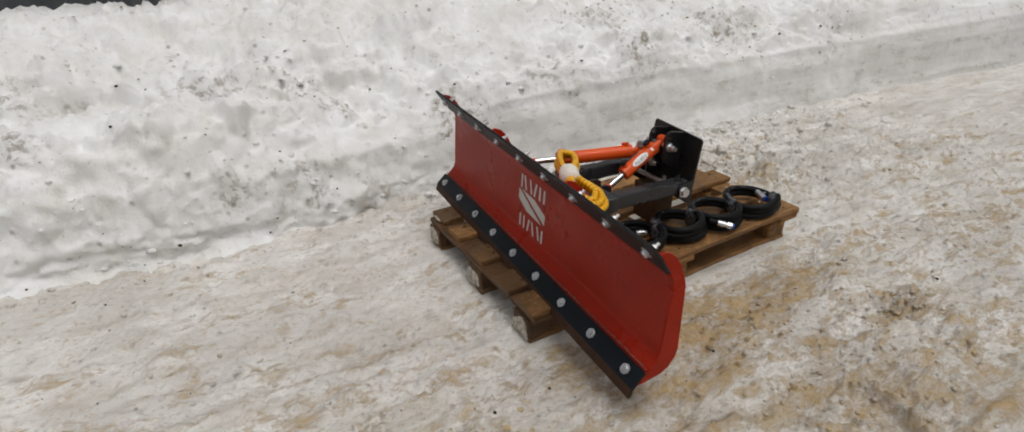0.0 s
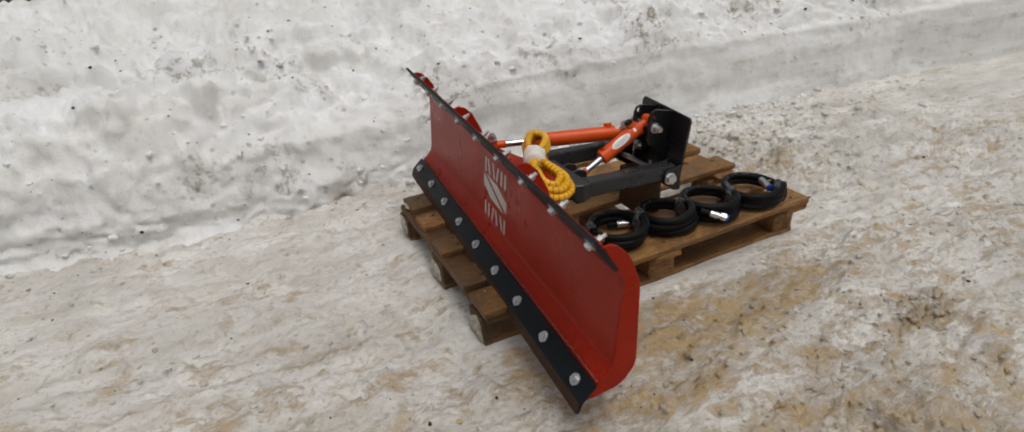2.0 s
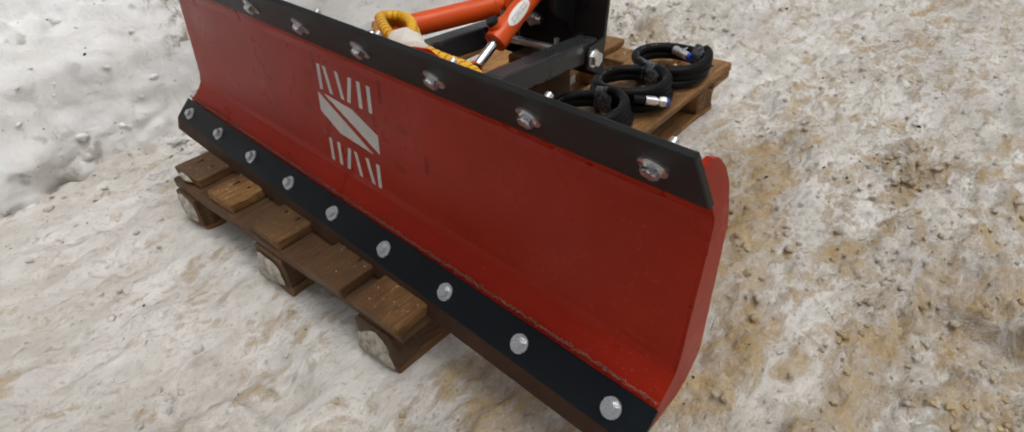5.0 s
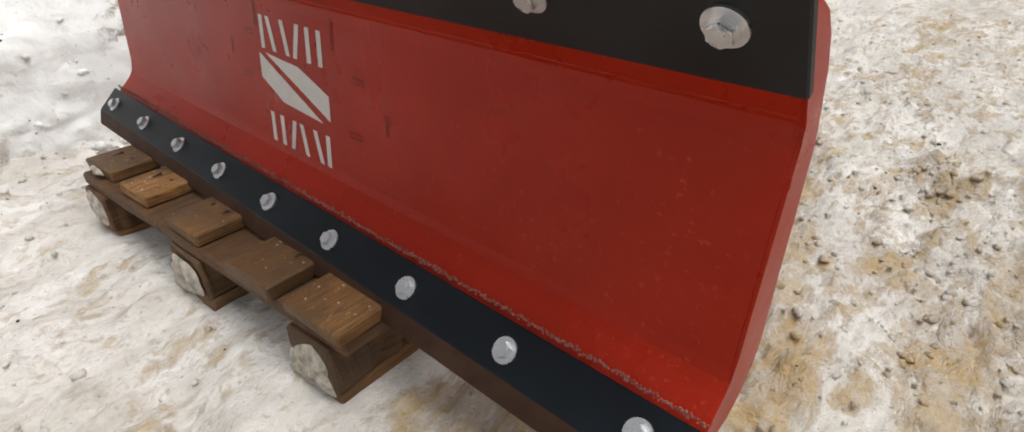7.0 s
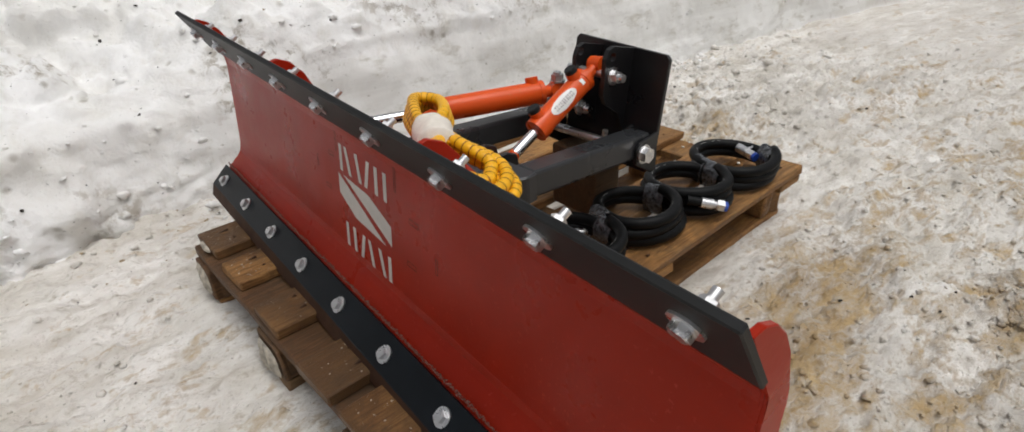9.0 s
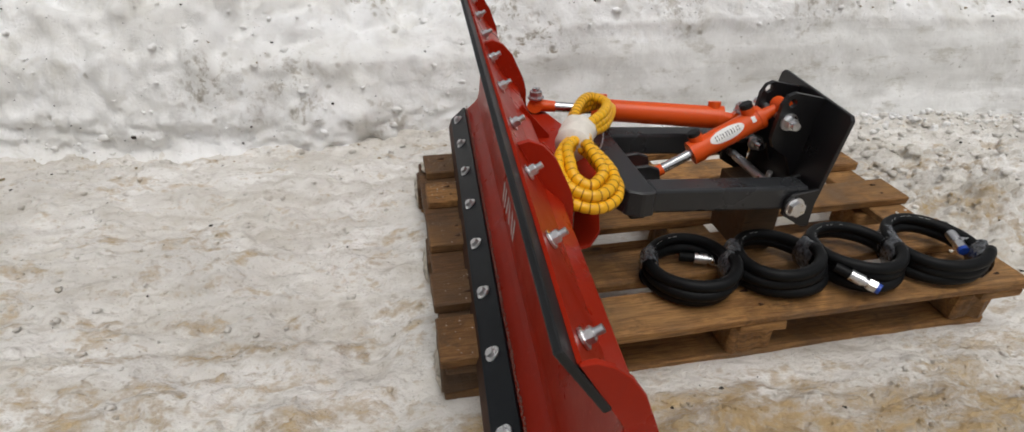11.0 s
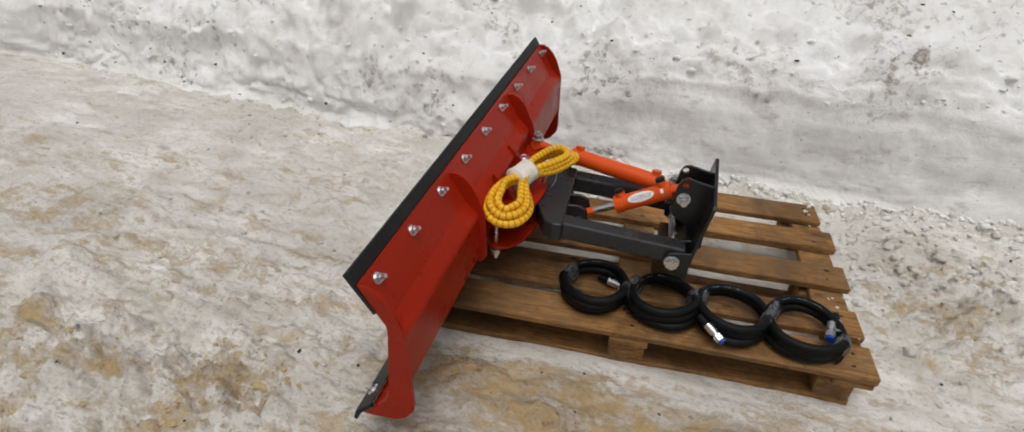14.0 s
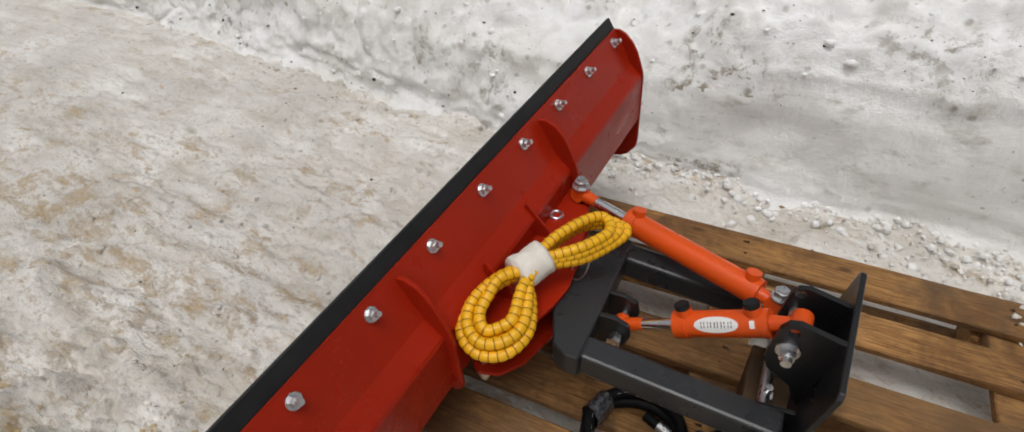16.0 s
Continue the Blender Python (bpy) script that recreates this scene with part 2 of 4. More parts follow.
def wood(name, dark, light):
    m = Mat(name, 0.72, spec=0.25)
    r = m.per_object()
    shift = m.n.new("ShaderNodeVectorMath")
    shift.operation = "ADD"
    k = m.n.new("ShaderNodeCombineXYZ")
    for i in range(3):
        m.l.new(m.math("MULTIPLY", r, 17.0 + 9 * i), k.inputs[i])
    m.l.new(m.c, shift.inputs[0])
    m.l.new(k.outputs[0], shift.inputs[1])
    m.c = shift.outputs[0]
    grain = m.noise(10, 6, 0.65, m.scaled(1.0, 12, 12), 1.4)
    fibre = m.noise(40, 4, 0.7, m.scaled(1.2, 12, 12))
    stain = m.noise(4.5, 6, 0.68, warp=0.6)
    c = m.mix(m.ramp(grain, [(0.36, 0.0), (0.63, 1.0)]), dark, light)
    c = m.mix(m.ramp(stain, [(0.44, 0.0), (0.60, 0.72)]), c, tuple(v * 0.42 for v in dark))
    c = m.mix(m.ramp(m.noise(3.2, 5, 0.6), [(0.49, 0.0), (0.66, 0.48)]), c, (0.16, 0.125, 0.080))
    c = m.mix(m.math("MULTIPLY", r, 0.42), c, (dark[0] * 0.75, dark[1] * 0.85, dark[2] * 1.0))
    c = m.mix(m.ramp(m.noise(23, 5, 0.7), [(0.56, 0.0), (0.70, 0.5)]), c, (0.05, 0.032, 0.018))
    # the blade's shade painted over this end, together with damp blotches
    blade_shade = m.math("MULTIPLY", m.ramp(m.spot(-0.05, 0.40, 0.42, 1.1, 0), [(0.0, 0.0), (0.45, 1.0)]), m.ramp(m.noise(7, 5, 0.65), [(0.36, 0.35), (0.60, 0.95)]))
    c = m.mix(m.math("MULTIPLY", blade_shade, 0.55), c, (0.060, 0.038, 0.024))
    m.roughness(m.ramp(stain, [(0.4, 0.75), (0.65, 0.42)]))
    knot = m.voronoi(5.5, m.scaled(1.0, 2.2, 2.2))
    c = m.mix(m.ramp(knot, [(0.05, 0.85), (0.13, 0.0)]), c, (0.07, 0.035, 0.015))
    m.color(c)
    return m.bump(m.math("ADD", grain, m.math("MULTIPLY", fibre, 0.6)), 0.4, 0.004).m


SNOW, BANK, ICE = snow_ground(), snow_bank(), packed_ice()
RED = paint("red_blade_paint", (0.365, 0.0185, 0.0048), (0.34, 0.025, 0.008), 0.30, spec=0.15)
ORANGE = paint("orange_cylinder_paint", (0.76, 0.090, 0.008), (0.68, 0.11, 0.02), 0.33, spec=0.35)
CHARCOAL = paint("charcoal_frame_paint", (0.026, 0.0275, 0.030), (0.038, 0.039, 0.041), 0.28, spec=0.45)
BLACKP = paint("black_mount_paint", (0.010, 0.010, 0.011), (0.026, 0.026, 0.027), 0.33)
RUBBER = plain("black_rubber", (0.009, 0.0095, 0.010), 0.52, 0.3, 0.8, 14, 0.15)
EDGE = plain("blackened_steel", (0.006, 0.0080, 0.0105), 0.36, 0.16, 0.7, 10, 0.12)
RUSTY = plain("rusty_brown_steel", (0.040, 0.019, 0.011), 0.65, 0.18, 0.6, 30, 0.3)
GRITTY = plain("gritty_weld_line", (0.16, 0.075, 0.06), 0.85, 0.2, 1.5, 300, 0.8)
ZINC = metal("zinc_plated_steel", (0.74, 0.74, 0.75), 0.30)
CHROME = metal("chromed_rod", (0.78, 0.78, 0.79), 0.14)
HOSE = plain("black_hydraulic_hose", (0.0035, 0.0038, 0.0042), 0.5, 0.16, 0.6, 60, 0.12)
YELLOW = plain("yellow_spiral_sleeve", (0.80, 0.42, 0.007), 0.38, 0.5, 0.15, 30, 0.06)
GROOVE = plain("dark_sleeve_groove", (0.26, 0.105, 0.006), 0.6, 0.3, 0.4, 60, 0.1)
TAPE = plain("white_cloth_tape", (0.72, 0.67, 0.60), 0.7, 0.3, 0.15, 80, 0.6)
FILM = plain("grey_stretch_film", (0.018, 0.019, 0.021), 0.12, 0.8, 6.0, 110, 1.0)
BLUE = plain("blue_plastic_cap", (0.012, 0.055, 0.33), 0.4, 0.5)
WHITE = plain("white_stencil_paint", (0.60, 0.57, 0.54), 0.5, 0.4, 0.15, 30, 0.05)
STICKER = plain("white_sticker", (0.80, 0.79, 0.77), 0.4, 0.4, 0.05, 20, 0.02)
PRINT = plain("grey_print", (0.30, 0.30, 0.29), 0.6, 0.3)
INK = plain("dark_ink", (0.03, 0.03, 0.03), 0.6, 0.3)
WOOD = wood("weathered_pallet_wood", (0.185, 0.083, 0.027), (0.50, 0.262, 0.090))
# wet front wood, its colour lowered to hold the blade's shade
SHADEDWOOD = wood("shaded_wet_wood", (0.095, 0.044, 0.018), (0.30, 0.150, 0.062))
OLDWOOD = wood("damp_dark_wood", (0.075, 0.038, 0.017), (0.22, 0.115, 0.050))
CHUNK = plain("snow_lump", (0.66, 0.63, 0.58), 0.8, 0.2, 0.2, 30, 0.5)
SANDCLOD = plain("pale_sandy_clod", (0.40, 0.31, 0.185), 0.85, 0.2, 0.5, 45, 0.6)
SANDLUMP = plain("sandy_snow_lump", (0.26, 0.20, 0.125), 0.85, 0.2, 0.5, 40, 0.6)
FROST = plain("dirty_frozen_snow", (0.27, 0.245, 0.205), 0.6, 0.3, 1.6, 55, 0.9)
DIRT = plain("dark_grit", (0.035, 0.030, 0.025), 0.8, 0.2, 0.6, 60, 0.4)


# ---- mesh helpers ----
def part(name, bm, material, parent=None, label="", m=None):
    """Links a bmesh as one mesh object, under a thing or a part where one is given."""
    me = bpy.data.meshes.new(name)
    bmesh.ops.recalc_face_normals(bm, faces=bm.faces)
    bm.to_mesh(me)
    bm.free()
    for mat in material if isinstance(material, (list, tuple)) else (material,):
        me.materials.append(mat)
    ob = new(name, me)
    if parent:
        ob.parent = parent
    if m is not None:
        ob.matrix_basis = m
    return tagged(ob, label)


def thing(name, label, category, at=(0, 0, 0), group="", kind=""):
    ob = new(name)
    ob.empty_display_size = 0.05
    ob.location = at
    return tagged(ob, label, category, group, kind)


def rounded(bm, w, n=2):
    bmesh.ops.bevel(bm, geom=list(bm.edges), offset=w, segments=n, profile=0.5, affect="EDGES", clamp_overlap=True)
    return bm


def box(x0, y0, z0, x1, y1, z1, bev=0.0, n=2):
    bm = bmesh.new()
    bmesh.ops.create_cube(bm, size=1)
    for v in bm.verts:
        v.co = Vector((x0 + (v.co.x + 0.5) * (x1 - x0), y0 + (v.co.y + 0.5) * (y1 - y0), z0 + (v.co.z + 0.5) * (z1 - z0)))
    return rounded(bm, bev, n) if bev else bm


def slab(outline, lo, hi, axis="z", bev=0.0):
    """A plate: an outline in the plane across an axis, thickened from lo to hi."""
    bm = bmesh.new()

    def at(p, d):
        return {"z": (p[0], p[1], d), "y": (p[0], d, p[1]), "x": (d, p[0], p[1])}[axis]

    a = [bm.verts.new(at(p, lo)) for p in outline]
    b = [bm.verts.new(at(p, hi)) for p in outline]
    bm.faces.new(a)
    bm.faces.new(b)
    for i in range(len(a)):
        j = (i + 1) % len(a)
        bm.faces.new((a[i], a[j], b[j], b[i]))
    if bev:
        rounded(bm, bev, 1)
    return bm


def rod(p, q, r, n=20, r2=None, bm=None, cap=True):
    """A cylinder or cone from p to q."""
    bm = bm or bmesh.new()
    p, q = Vector(p), Vector(q)
    d = q - p
    m = Matrix.Translation((p + q) / 2) @ d.to_track_quat("Z", "Y").to_matrix().to_4x4()
    bmesh.ops.create_cone(bm, cap_ends=cap, segments=n, radius1=r, radius2=r if r2 is None else r2, depth=d.length, matrix=m)
    return bm


def smooth(bm, angle=0.6):
    for f in bm.faces:
        f.smooth = True
    for e in bm.edges:
        if len(e.link_faces) == 2 and e.calc_face_angle(0) > angle:
            e.smooth = False
    return bm


def sweep(points, r, n=12, closed=False, wave=None):
    """A tube along points; wave(i) gives a radius factor and a material index for each ring."""
    bm = bmesh.new()
    pts = [Vector(p) for p in points]
    rings, up = [], Vector((0.13, 0.21, 0.97))
    for i, p in enumerate(pts):
        a = pts[i - 1] if (i or closed) else p
        b = pts[(i + 1) % len(pts)] if (i + 1 < len(pts) or closed) else p
        t = (b - a).normalized()
        up = (up - t * up.dot(t)).normalized()
        side = t.cross(up)
        k = wave(i)[0] if wave else 1
        rings.append([bm.verts.new(p + (up * math.cos(2 * math.pi * j / n) + side * math.sin(2 * math.pi * j / n)) * r * k) for j in range(n)])
    for i in range(len(rings) - (0 if closed else 1)):
        ra, rb = rings[i], rings[(i + 1) % len(rings)]
        for j in range(n):
            f = bm.faces.new((ra[j], ra[(j + 1) % n], rb[(j + 1) % n], rb[j]))
            f.smooth = True
            f.material_index = wave(i)[1] if wave else 0
    if not closed:
        bm.faces.new(rings[0])
        bm.faces.new(rings[-1])
    return bm


def spline(ctrl, step, closed=False):
    """Even points along a smooth curve through the control points."""
    c = [Vector(p) for p in ctrl]
    n = len(c)
    out = []
    for i in range(n if closed else n - 1):
        def g(k):
            return c[k % n] if closed else c[max(0, min(n - 1, k))]
        p0, p1, p2, p3 = g(i - 1), g(i), g(i + 1), g(i + 2)
        for s in range(24):
            t = s / 24
            out.append(0.5 * ((2 * p1) + (p2 - p0) * t + (2 * p0 - 5 * p1 + 4 * p2 - p3) * t * t + (3 * p1 - p0 - 3 * p2 + p3) * t ** 3))
    if not closed:
        out.append(c[-1])
    res, acc = [out[0]], 0.0
    for a, b in zip(out, out[1:] + ([out[0]] if closed else [])):
        d = (b - a).length
        while acc + d >= step:
            f = (step - acc) / d
            a = a + (b - a) * f
            d = (b - a).length
            acc = 0.0
            res.append(a)
        acc += d
    return res


def value_noise(x, y, seed):
    """Smooth noise from 0 to 1 on arrays."""
    xi, yi = np.floor(x).astype(np.int64), np.floor(y).astype(np.int64)
    fx, fy = x - xi, y - yi
    fx, fy = fx * fx * fx * (fx * (fx * 6 - 15) + 10), fy * fy * fy * (fy * (fy * 6 - 15) + 10)

    def h(i, j):
        k = (i * 374761393 + j * 668265263 + seed * 974634541) & 0xFFFFFFFF
        k = ((k ^ (k >> 13)) * 1274126177) & 0xFFFFFFFF
        return ((k ^ (k >> 16)) & 0xFFFF) / 65535.0

    a, b = h(xi, yi) * (1 - fx) + h(xi + 1, yi) * fx, h(xi, yi + 1) * (1 - fx) + h(xi + 1, yi + 1) * fx
    return a * (1 - fy) + b * fy


def fbm(x, y, seed, octaves=5, gain=0.5):
    out, amp, f = 0.0, 1.0, 1.0
    for o in range(octaves):
        out = out + amp * (value_noise(x * f, y * f, seed + o) - 0.5)
        amp, f = amp * gain, f * 2.03
    return out


def lattice(name, X, Y, Z, material):
    """One sheet from three arrays of the same two-dimensional shape."""
    r, c = X.shape
    co = np.stack((X, Y, Z), -1).reshape(-1, 3)
    i = np.arange(r * c).reshape(r, c)
    q = np.stack((i[:-1, :-1], i[:-1, 1:], i[1:, 1:], i[1:, :-1]), -1).reshape(-1, 4)
    me = bpy.data.meshes.new(name)
    me.vertices.add(len(co))
    me.vertices.foreach_set("co", co.astype(np.float32).ravel())
    me.loops.add(q.size)
    me.loops.foreach_set("vertex_index", q.astype(np.int32).ravel())
    me.polygons.add(len(q))
    me.polygons.foreach_set("loop_start", np.arange(0, q.size, 4, dtype=np.int32))
    me.update(calc_edges=True)
    me.polygons.foreach_set("use_smooth", np.ones(len(q), dtype=bool))
    me.materials.append(material)
    return new(name, me)


# ---- ground and snowbank ----
FOOT_X = np.array([-40, -9, -3.4, -2.1, -1.3, -0.6, 0.9, 1.7, 2.7, 3.5, 4.5, 6.0, 40])
FOOT_Y = np.array([3.0, 1.9, 1.52, 1.45, 1.33, 1.2, 1.19, 1.12, 0.98, 0.9, 0.78, 0.5, -3.0])


def foot(x):
    return (np.interp(x - 0.25, FOOT_X, FOOT_Y) + np.interp(x, FOOT_X, FOOT_Y) + np.interp(x + 0.25, FOOT_X, FOOT_Y)) / 3


def ground_height(x, y):
    near = np.exp(-((x - 0.4) ** 2 + (y - 0.2) ** 2) / 12)
    rut = 0.010 * np.sin((y + 0.10 * x + 0.25 * fbm(x * 0.5, y * 0.5, 70, 3)) * 17) * np.clip(0.5 + 2 * fbm(x * 0.7, y * 0.7, 60, 3), 0, 1)
    rough = 0.050 * fbm(x * 1.4, y * 3.2, 11, 7, 0.58) + 0.024 * np.abs(fbm(x * 4.6, y * 9, 31, 6, 0.62)) + 0.030 * fbm(x * 6, y * 9, 37, 6, 0.62) + 0.010 * fbm(x * 26, y * 30, 35, 3, 0.6)
    # a trodden hollow with a ridge of thrown-up crumbs, and two boot prints
    d = np.hypot(x - 1.175, (y + 0.548) * 1.2)
    broken = 0.5 + 2.2 * np.abs(fbm(x * 16, y * 16, 5, 4, 0.6))
    hole = -0.045 * np.exp(-(d / 0.05) ** 2) + 0.030 * np.exp(-((d - 0.10) / 0.045) ** 2) * broken * np.clip(0.5 + (1.175 - x) * 6 + (y + 0.548) * 2, 0.1, 1.4)
    for px, py, a, long, wide, deep in ((0.600, -0.735, 1.22, 0.115, 0.056, 0.028), (0.545, -0.885, 1.22, 0.060, 0.048, 0.022), (1.00, -0.83, 0.9, 0.14, 0.085, 0.014), (-1.05, 0.10, 0.2, 0.13, 0.055, 0.014)):
        u, v = (x - px) * math.cos(a) + (y - py) * math.sin(a), -(x - px) * math.sin(a) + (y - py) * math.cos(a)
        e = np.hypot(u / long, v / wide)
        rough = rough * (1 - 0.7 * np.exp(-(e / 1.2) ** 4))
        hole = hole - deep / (1 + np.exp(np.clip((e - 1) * 13, -30, 30))) + 0.7 * deep * np.exp(-((e - 1.28) / 0.20) ** 2) * broken
    d = np.hypot(x + 0.31, y + 0.31)
    hole = hole + 0.030 * np.exp(-((d - 0.085) / 0.030) ** 2) * broken * np.clip(0.7 - (x + 0.31) * 4 - (y + 0.31) * 3, 0, 1.2) - 0.012 * np.exp(-(d / 0.06) ** 2)
    for cx, cy, r, k in ((1.62, 0.55, 0.34, 0.075), (-0.50, -0.30, 0.34, 0.05), (0.85, -0.55, 0.30, 0.03), (0.32, -0.79, 0.13, 0.13), (0.66, -0.95, 0.14, 0.09), (-0.75, -0.40, 0.30, 0.07), (2.4, 0.35, 0.5, 0.05), (-1.1, -0.2, 0.3, 0.04)):
        hole = hole + k * np.abs(fbm(x * 9, y * 9, 91, 6, 0.66)) * np.exp(-((x - cx) ** 2 + (y - cy) ** 2) / r ** 2)
    # the groove of a wheel past the pallet's end
    hole = hole - 0.035 * np.exp(-((x - 1.36 - 0.12 * (y - 0.7)) / 0.055) ** 2) * np.clip((y - 0.45) * 4, 0, 1) * np.clip((1.1 - y) * 5, 0, 1)
    under = np.clip(np.maximum(np.abs(x - 0.6) - 0.6, np.abs(y - 0.4) - 0.4) / 0.12, 0, 1)
    return ((rut + rough) * near + hole) * (0.15 + 0.85 * under) + 0.012 * np.exp(-(np.clip(np.maximum(np.abs(x - 0.6) - 0.6, np.abs(y - 0.4) - 0.4), 0, None) / 0.15) ** 2) - 0.008


def steps(inner0, inner1, step, far, grow=1.22):
    mid = list(np.arange(inner0, inner1 + step / 2, step))
    lo, hi, d = [], [], step
    while (lo[-1] if lo else inner0) > -far:
        d *= grow
        lo.append((lo[-1] if lo else inner0) - d)
        hi.append((hi[-1] if hi else inner1) + d)
    return np.array(lo[::-1] + mid + hi)


gx, gy = np.meshgrid(steps(-2.2, 3.0, 0.0080, 1500), steps(-1.15, 1.4, 0.0076, 1500))
gz = ground_height(gx, gy)
ground = lattice("ground", gx, gy, gz, SNOW)
tagged(ground, "trodden dirty snow and ice with sandy brown patches and tyre tracks", "snow ground", kind="structure")

bx, s = np.meshgrid(steps(-2.8, 3.2, 0.013, 26), np.concatenate((np.linspace(0, 0.5, 46), 0.5 + np.cumsum(np.linspace(0.011, 0.075, 78)), [4.5, 6, 9])))
fall = np.interp(s, [0, 0.03, 0.16, 0.30, 0.40, 0.62, 1.0, 1.5, 2.0, 2.4, 3.4, 9.0], [-0.05, 0.0, 0.10, 0.27, 0.36, 0.50, 0.56, 0.62, 0.67, 0.65, 0.42, 0.30])
wall = np.clip((bx + 0.1) / 0.7, 0, 1)
depth = wall * np.interp(s, [0, 0.03, 0.16, 0.30, 0.40, 0.62, 1.0, 9.0], [-0.06, 0.0, 0.02, 0.035, 0.06, 0.22, 0.60, 8.6]) + (1 - wall) * np.interp(s, [0, 0.03, 0.16, 0.30, 0.40, 0.62, 1.0, 9.0], [-0.06, 0.0, 0.03, 0.09, 0.20, 0.48, 0.75, 8.6])
rise = np.clip((s - 0.22 - 0.14 * wall) / 0.3, 0, 1)
lump = fbm(bx * 1.3, depth * 1.8 + s, 21, 6, 0.55)
clod = np.abs(fbm(bx * 5, s * 6, 41, 5, 0.6))
Z = fall + 0.17 * np.clip((bx + 0.75) / 0.7, 0, 1) * np.clip((s - 0.9) / 1.0, 0, 1) + rise * (0.17 * lump + 0.08 * (clod - 0.18)) + 0.042 * rise * fbm(bx * 10, s * 10, 51, 5, 0.55)
Z = Z + 0.06 * np.clip((-0.6 - bx) / 0.8, 0, 1) * np.clip((s - 1.0) / 0.8, 0, 1)
Y = foot(bx) + depth + (1 - rise) * (0.07 * fbm(bx * 1.5, s * 1.0, 81, 4) + 0.022 * fbm(bx * 4, s * 5, 84, 5, 0.55)) - rise * 0.10 * lump - (1 - wall) * 0.06 * (clod - 0.15)
# melted pits, in clusters
pit_rng = random.Random(12)
PITS = []
while len(PITS) < 720:
    px, ps = pit_rng.uniform(-2.8, 3.2), 0.30 + 1.9 * pit_rng.random() ** 1.5
    if (px < 0.2 or ps > 0.42) and value_noise(np.array(px * 1.6), np.array(ps * 2.2), 77) > 0.42 + 0.3 * pit_rng.random():
        PITS.append((px, ps))
for px, ps in PITS:
    r = pit_rng.uniform(0.014, 0.040)
    cols, rws = np.flatnonzero(np.abs(bx[0] - px) < 3 * r), np.flatnonzero(np.abs(s[:, 0] - ps) < 3 * r)
    if len(cols) and len(rws):
        at = np.ix_(rws, cols)
        Z[at] -= 0.5 * r * np.exp(-((bx[at] - px) ** 2 + (s[at] - ps) ** 2) / r ** 2)
bank = lattice("snowbank", bx, Y, Z, BANK)
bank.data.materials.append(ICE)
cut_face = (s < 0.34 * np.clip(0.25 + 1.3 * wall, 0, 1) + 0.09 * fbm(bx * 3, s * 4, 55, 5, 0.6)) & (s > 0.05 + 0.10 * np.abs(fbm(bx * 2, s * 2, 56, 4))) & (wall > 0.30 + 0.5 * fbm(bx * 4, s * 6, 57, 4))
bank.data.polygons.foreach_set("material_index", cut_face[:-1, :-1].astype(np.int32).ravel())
tagged(bank, "ploughed snowbank with a cut lower face, grey-brown dirt and lumps", "snowbank", kind="structure")


# ---- the pallet ----
TOP = 0.138
rng = random.Random(4)
pallet = thing("pallet", "weathered wooden pallet lying on the trodden snow", "pallet")


def plank(name, x0, y0, z0, x1, y1, z1, material, wob=0.002, bev=0.003):
    """A sawn board with slightly uneven edges."""
    bm = box(x0, y0, z0, x1, y1, z1)
    long = 0 if x1 - x0 > y1 - y0 else 1
    bmesh.ops.subdivide_edges(bm, edges=[e for e in bm.edges if abs((e.verts[0].co - e.verts[1].co)[long]) > 0.05], cuts=7)
    for v in bm.verts:
        v.co += Vector((rng.uniform(-1, 1), rng.uniform(-1, 1), rng.uniform(-0.4, 0.4))) * wob
    bmesh.ops.bevel(bm, geom=[e for e in bm.edges if e.calc_face_angle(0) > 1.0], offset=bev, segments=1, affect="EDGES")
    return part(name, bm, material, pallet)


BOARDS = ((0.0, 0.112, -0.030, 1.2), (0.146, 0.252, -0.030, 1.2), (0.348, 0.452, -0.020, 1.208), (0.540, 0.640, -0.012, 1.208), (0.695, 0.803, -0.006, 1.19))
for y0, y1, x0, x1 in BOARDS:
    plank("deck_board", x0, y0, TOP - 0.022, x1, y1, TOP, WOOD if y0 < 0.7 else OLDWOOD)
# front row takes the darker wood: shade below the blade as colour
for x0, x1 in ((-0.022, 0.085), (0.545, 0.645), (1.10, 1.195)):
    plank("cross_board", x0, 0.002, TOP - 0.044, x1, 0.798, TOP - 0.0225, WOOD if x0 > 0 else SHADEDWOOD)
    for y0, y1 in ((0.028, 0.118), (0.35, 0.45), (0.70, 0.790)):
        plank("block", x0 + (-0.008 if x0 < 0 else 0.003 if x0 < 1 else -0.02), y0, 0.0205, x1 - (0.001 if x0 < 1 else 0.024), y1, TOP - 0.0445, WOOD if x0 > 0 else SHADEDWOOD, 0.003, 0.004)
for y0, y1 in ((0.028, 0.122), (0.35, 0.45), (0.698, 0.790)):
    plank("bottom_board", -0.026, y0, -0.004, 1.172, y1, 0.020, WOOD)
nails = bmesh.new()
for y0, y1, x0, x1 in BOARDS:
    for cx in (0.05, 0.595, 1.15):
        for k in (0.3, 0.7):
            rod((cx + rng.uniform(-0.02, 0.02), y0 + k * (y1 - y0), TOP - 0.003), (cx, y0 + k * (y1 - y0), TOP + 0.0006), 0.0035, 8, bm=nails)
tagged(part("nail_heads", nails, RUSTY, pallet), "rusty nail heads", kind="stuff")


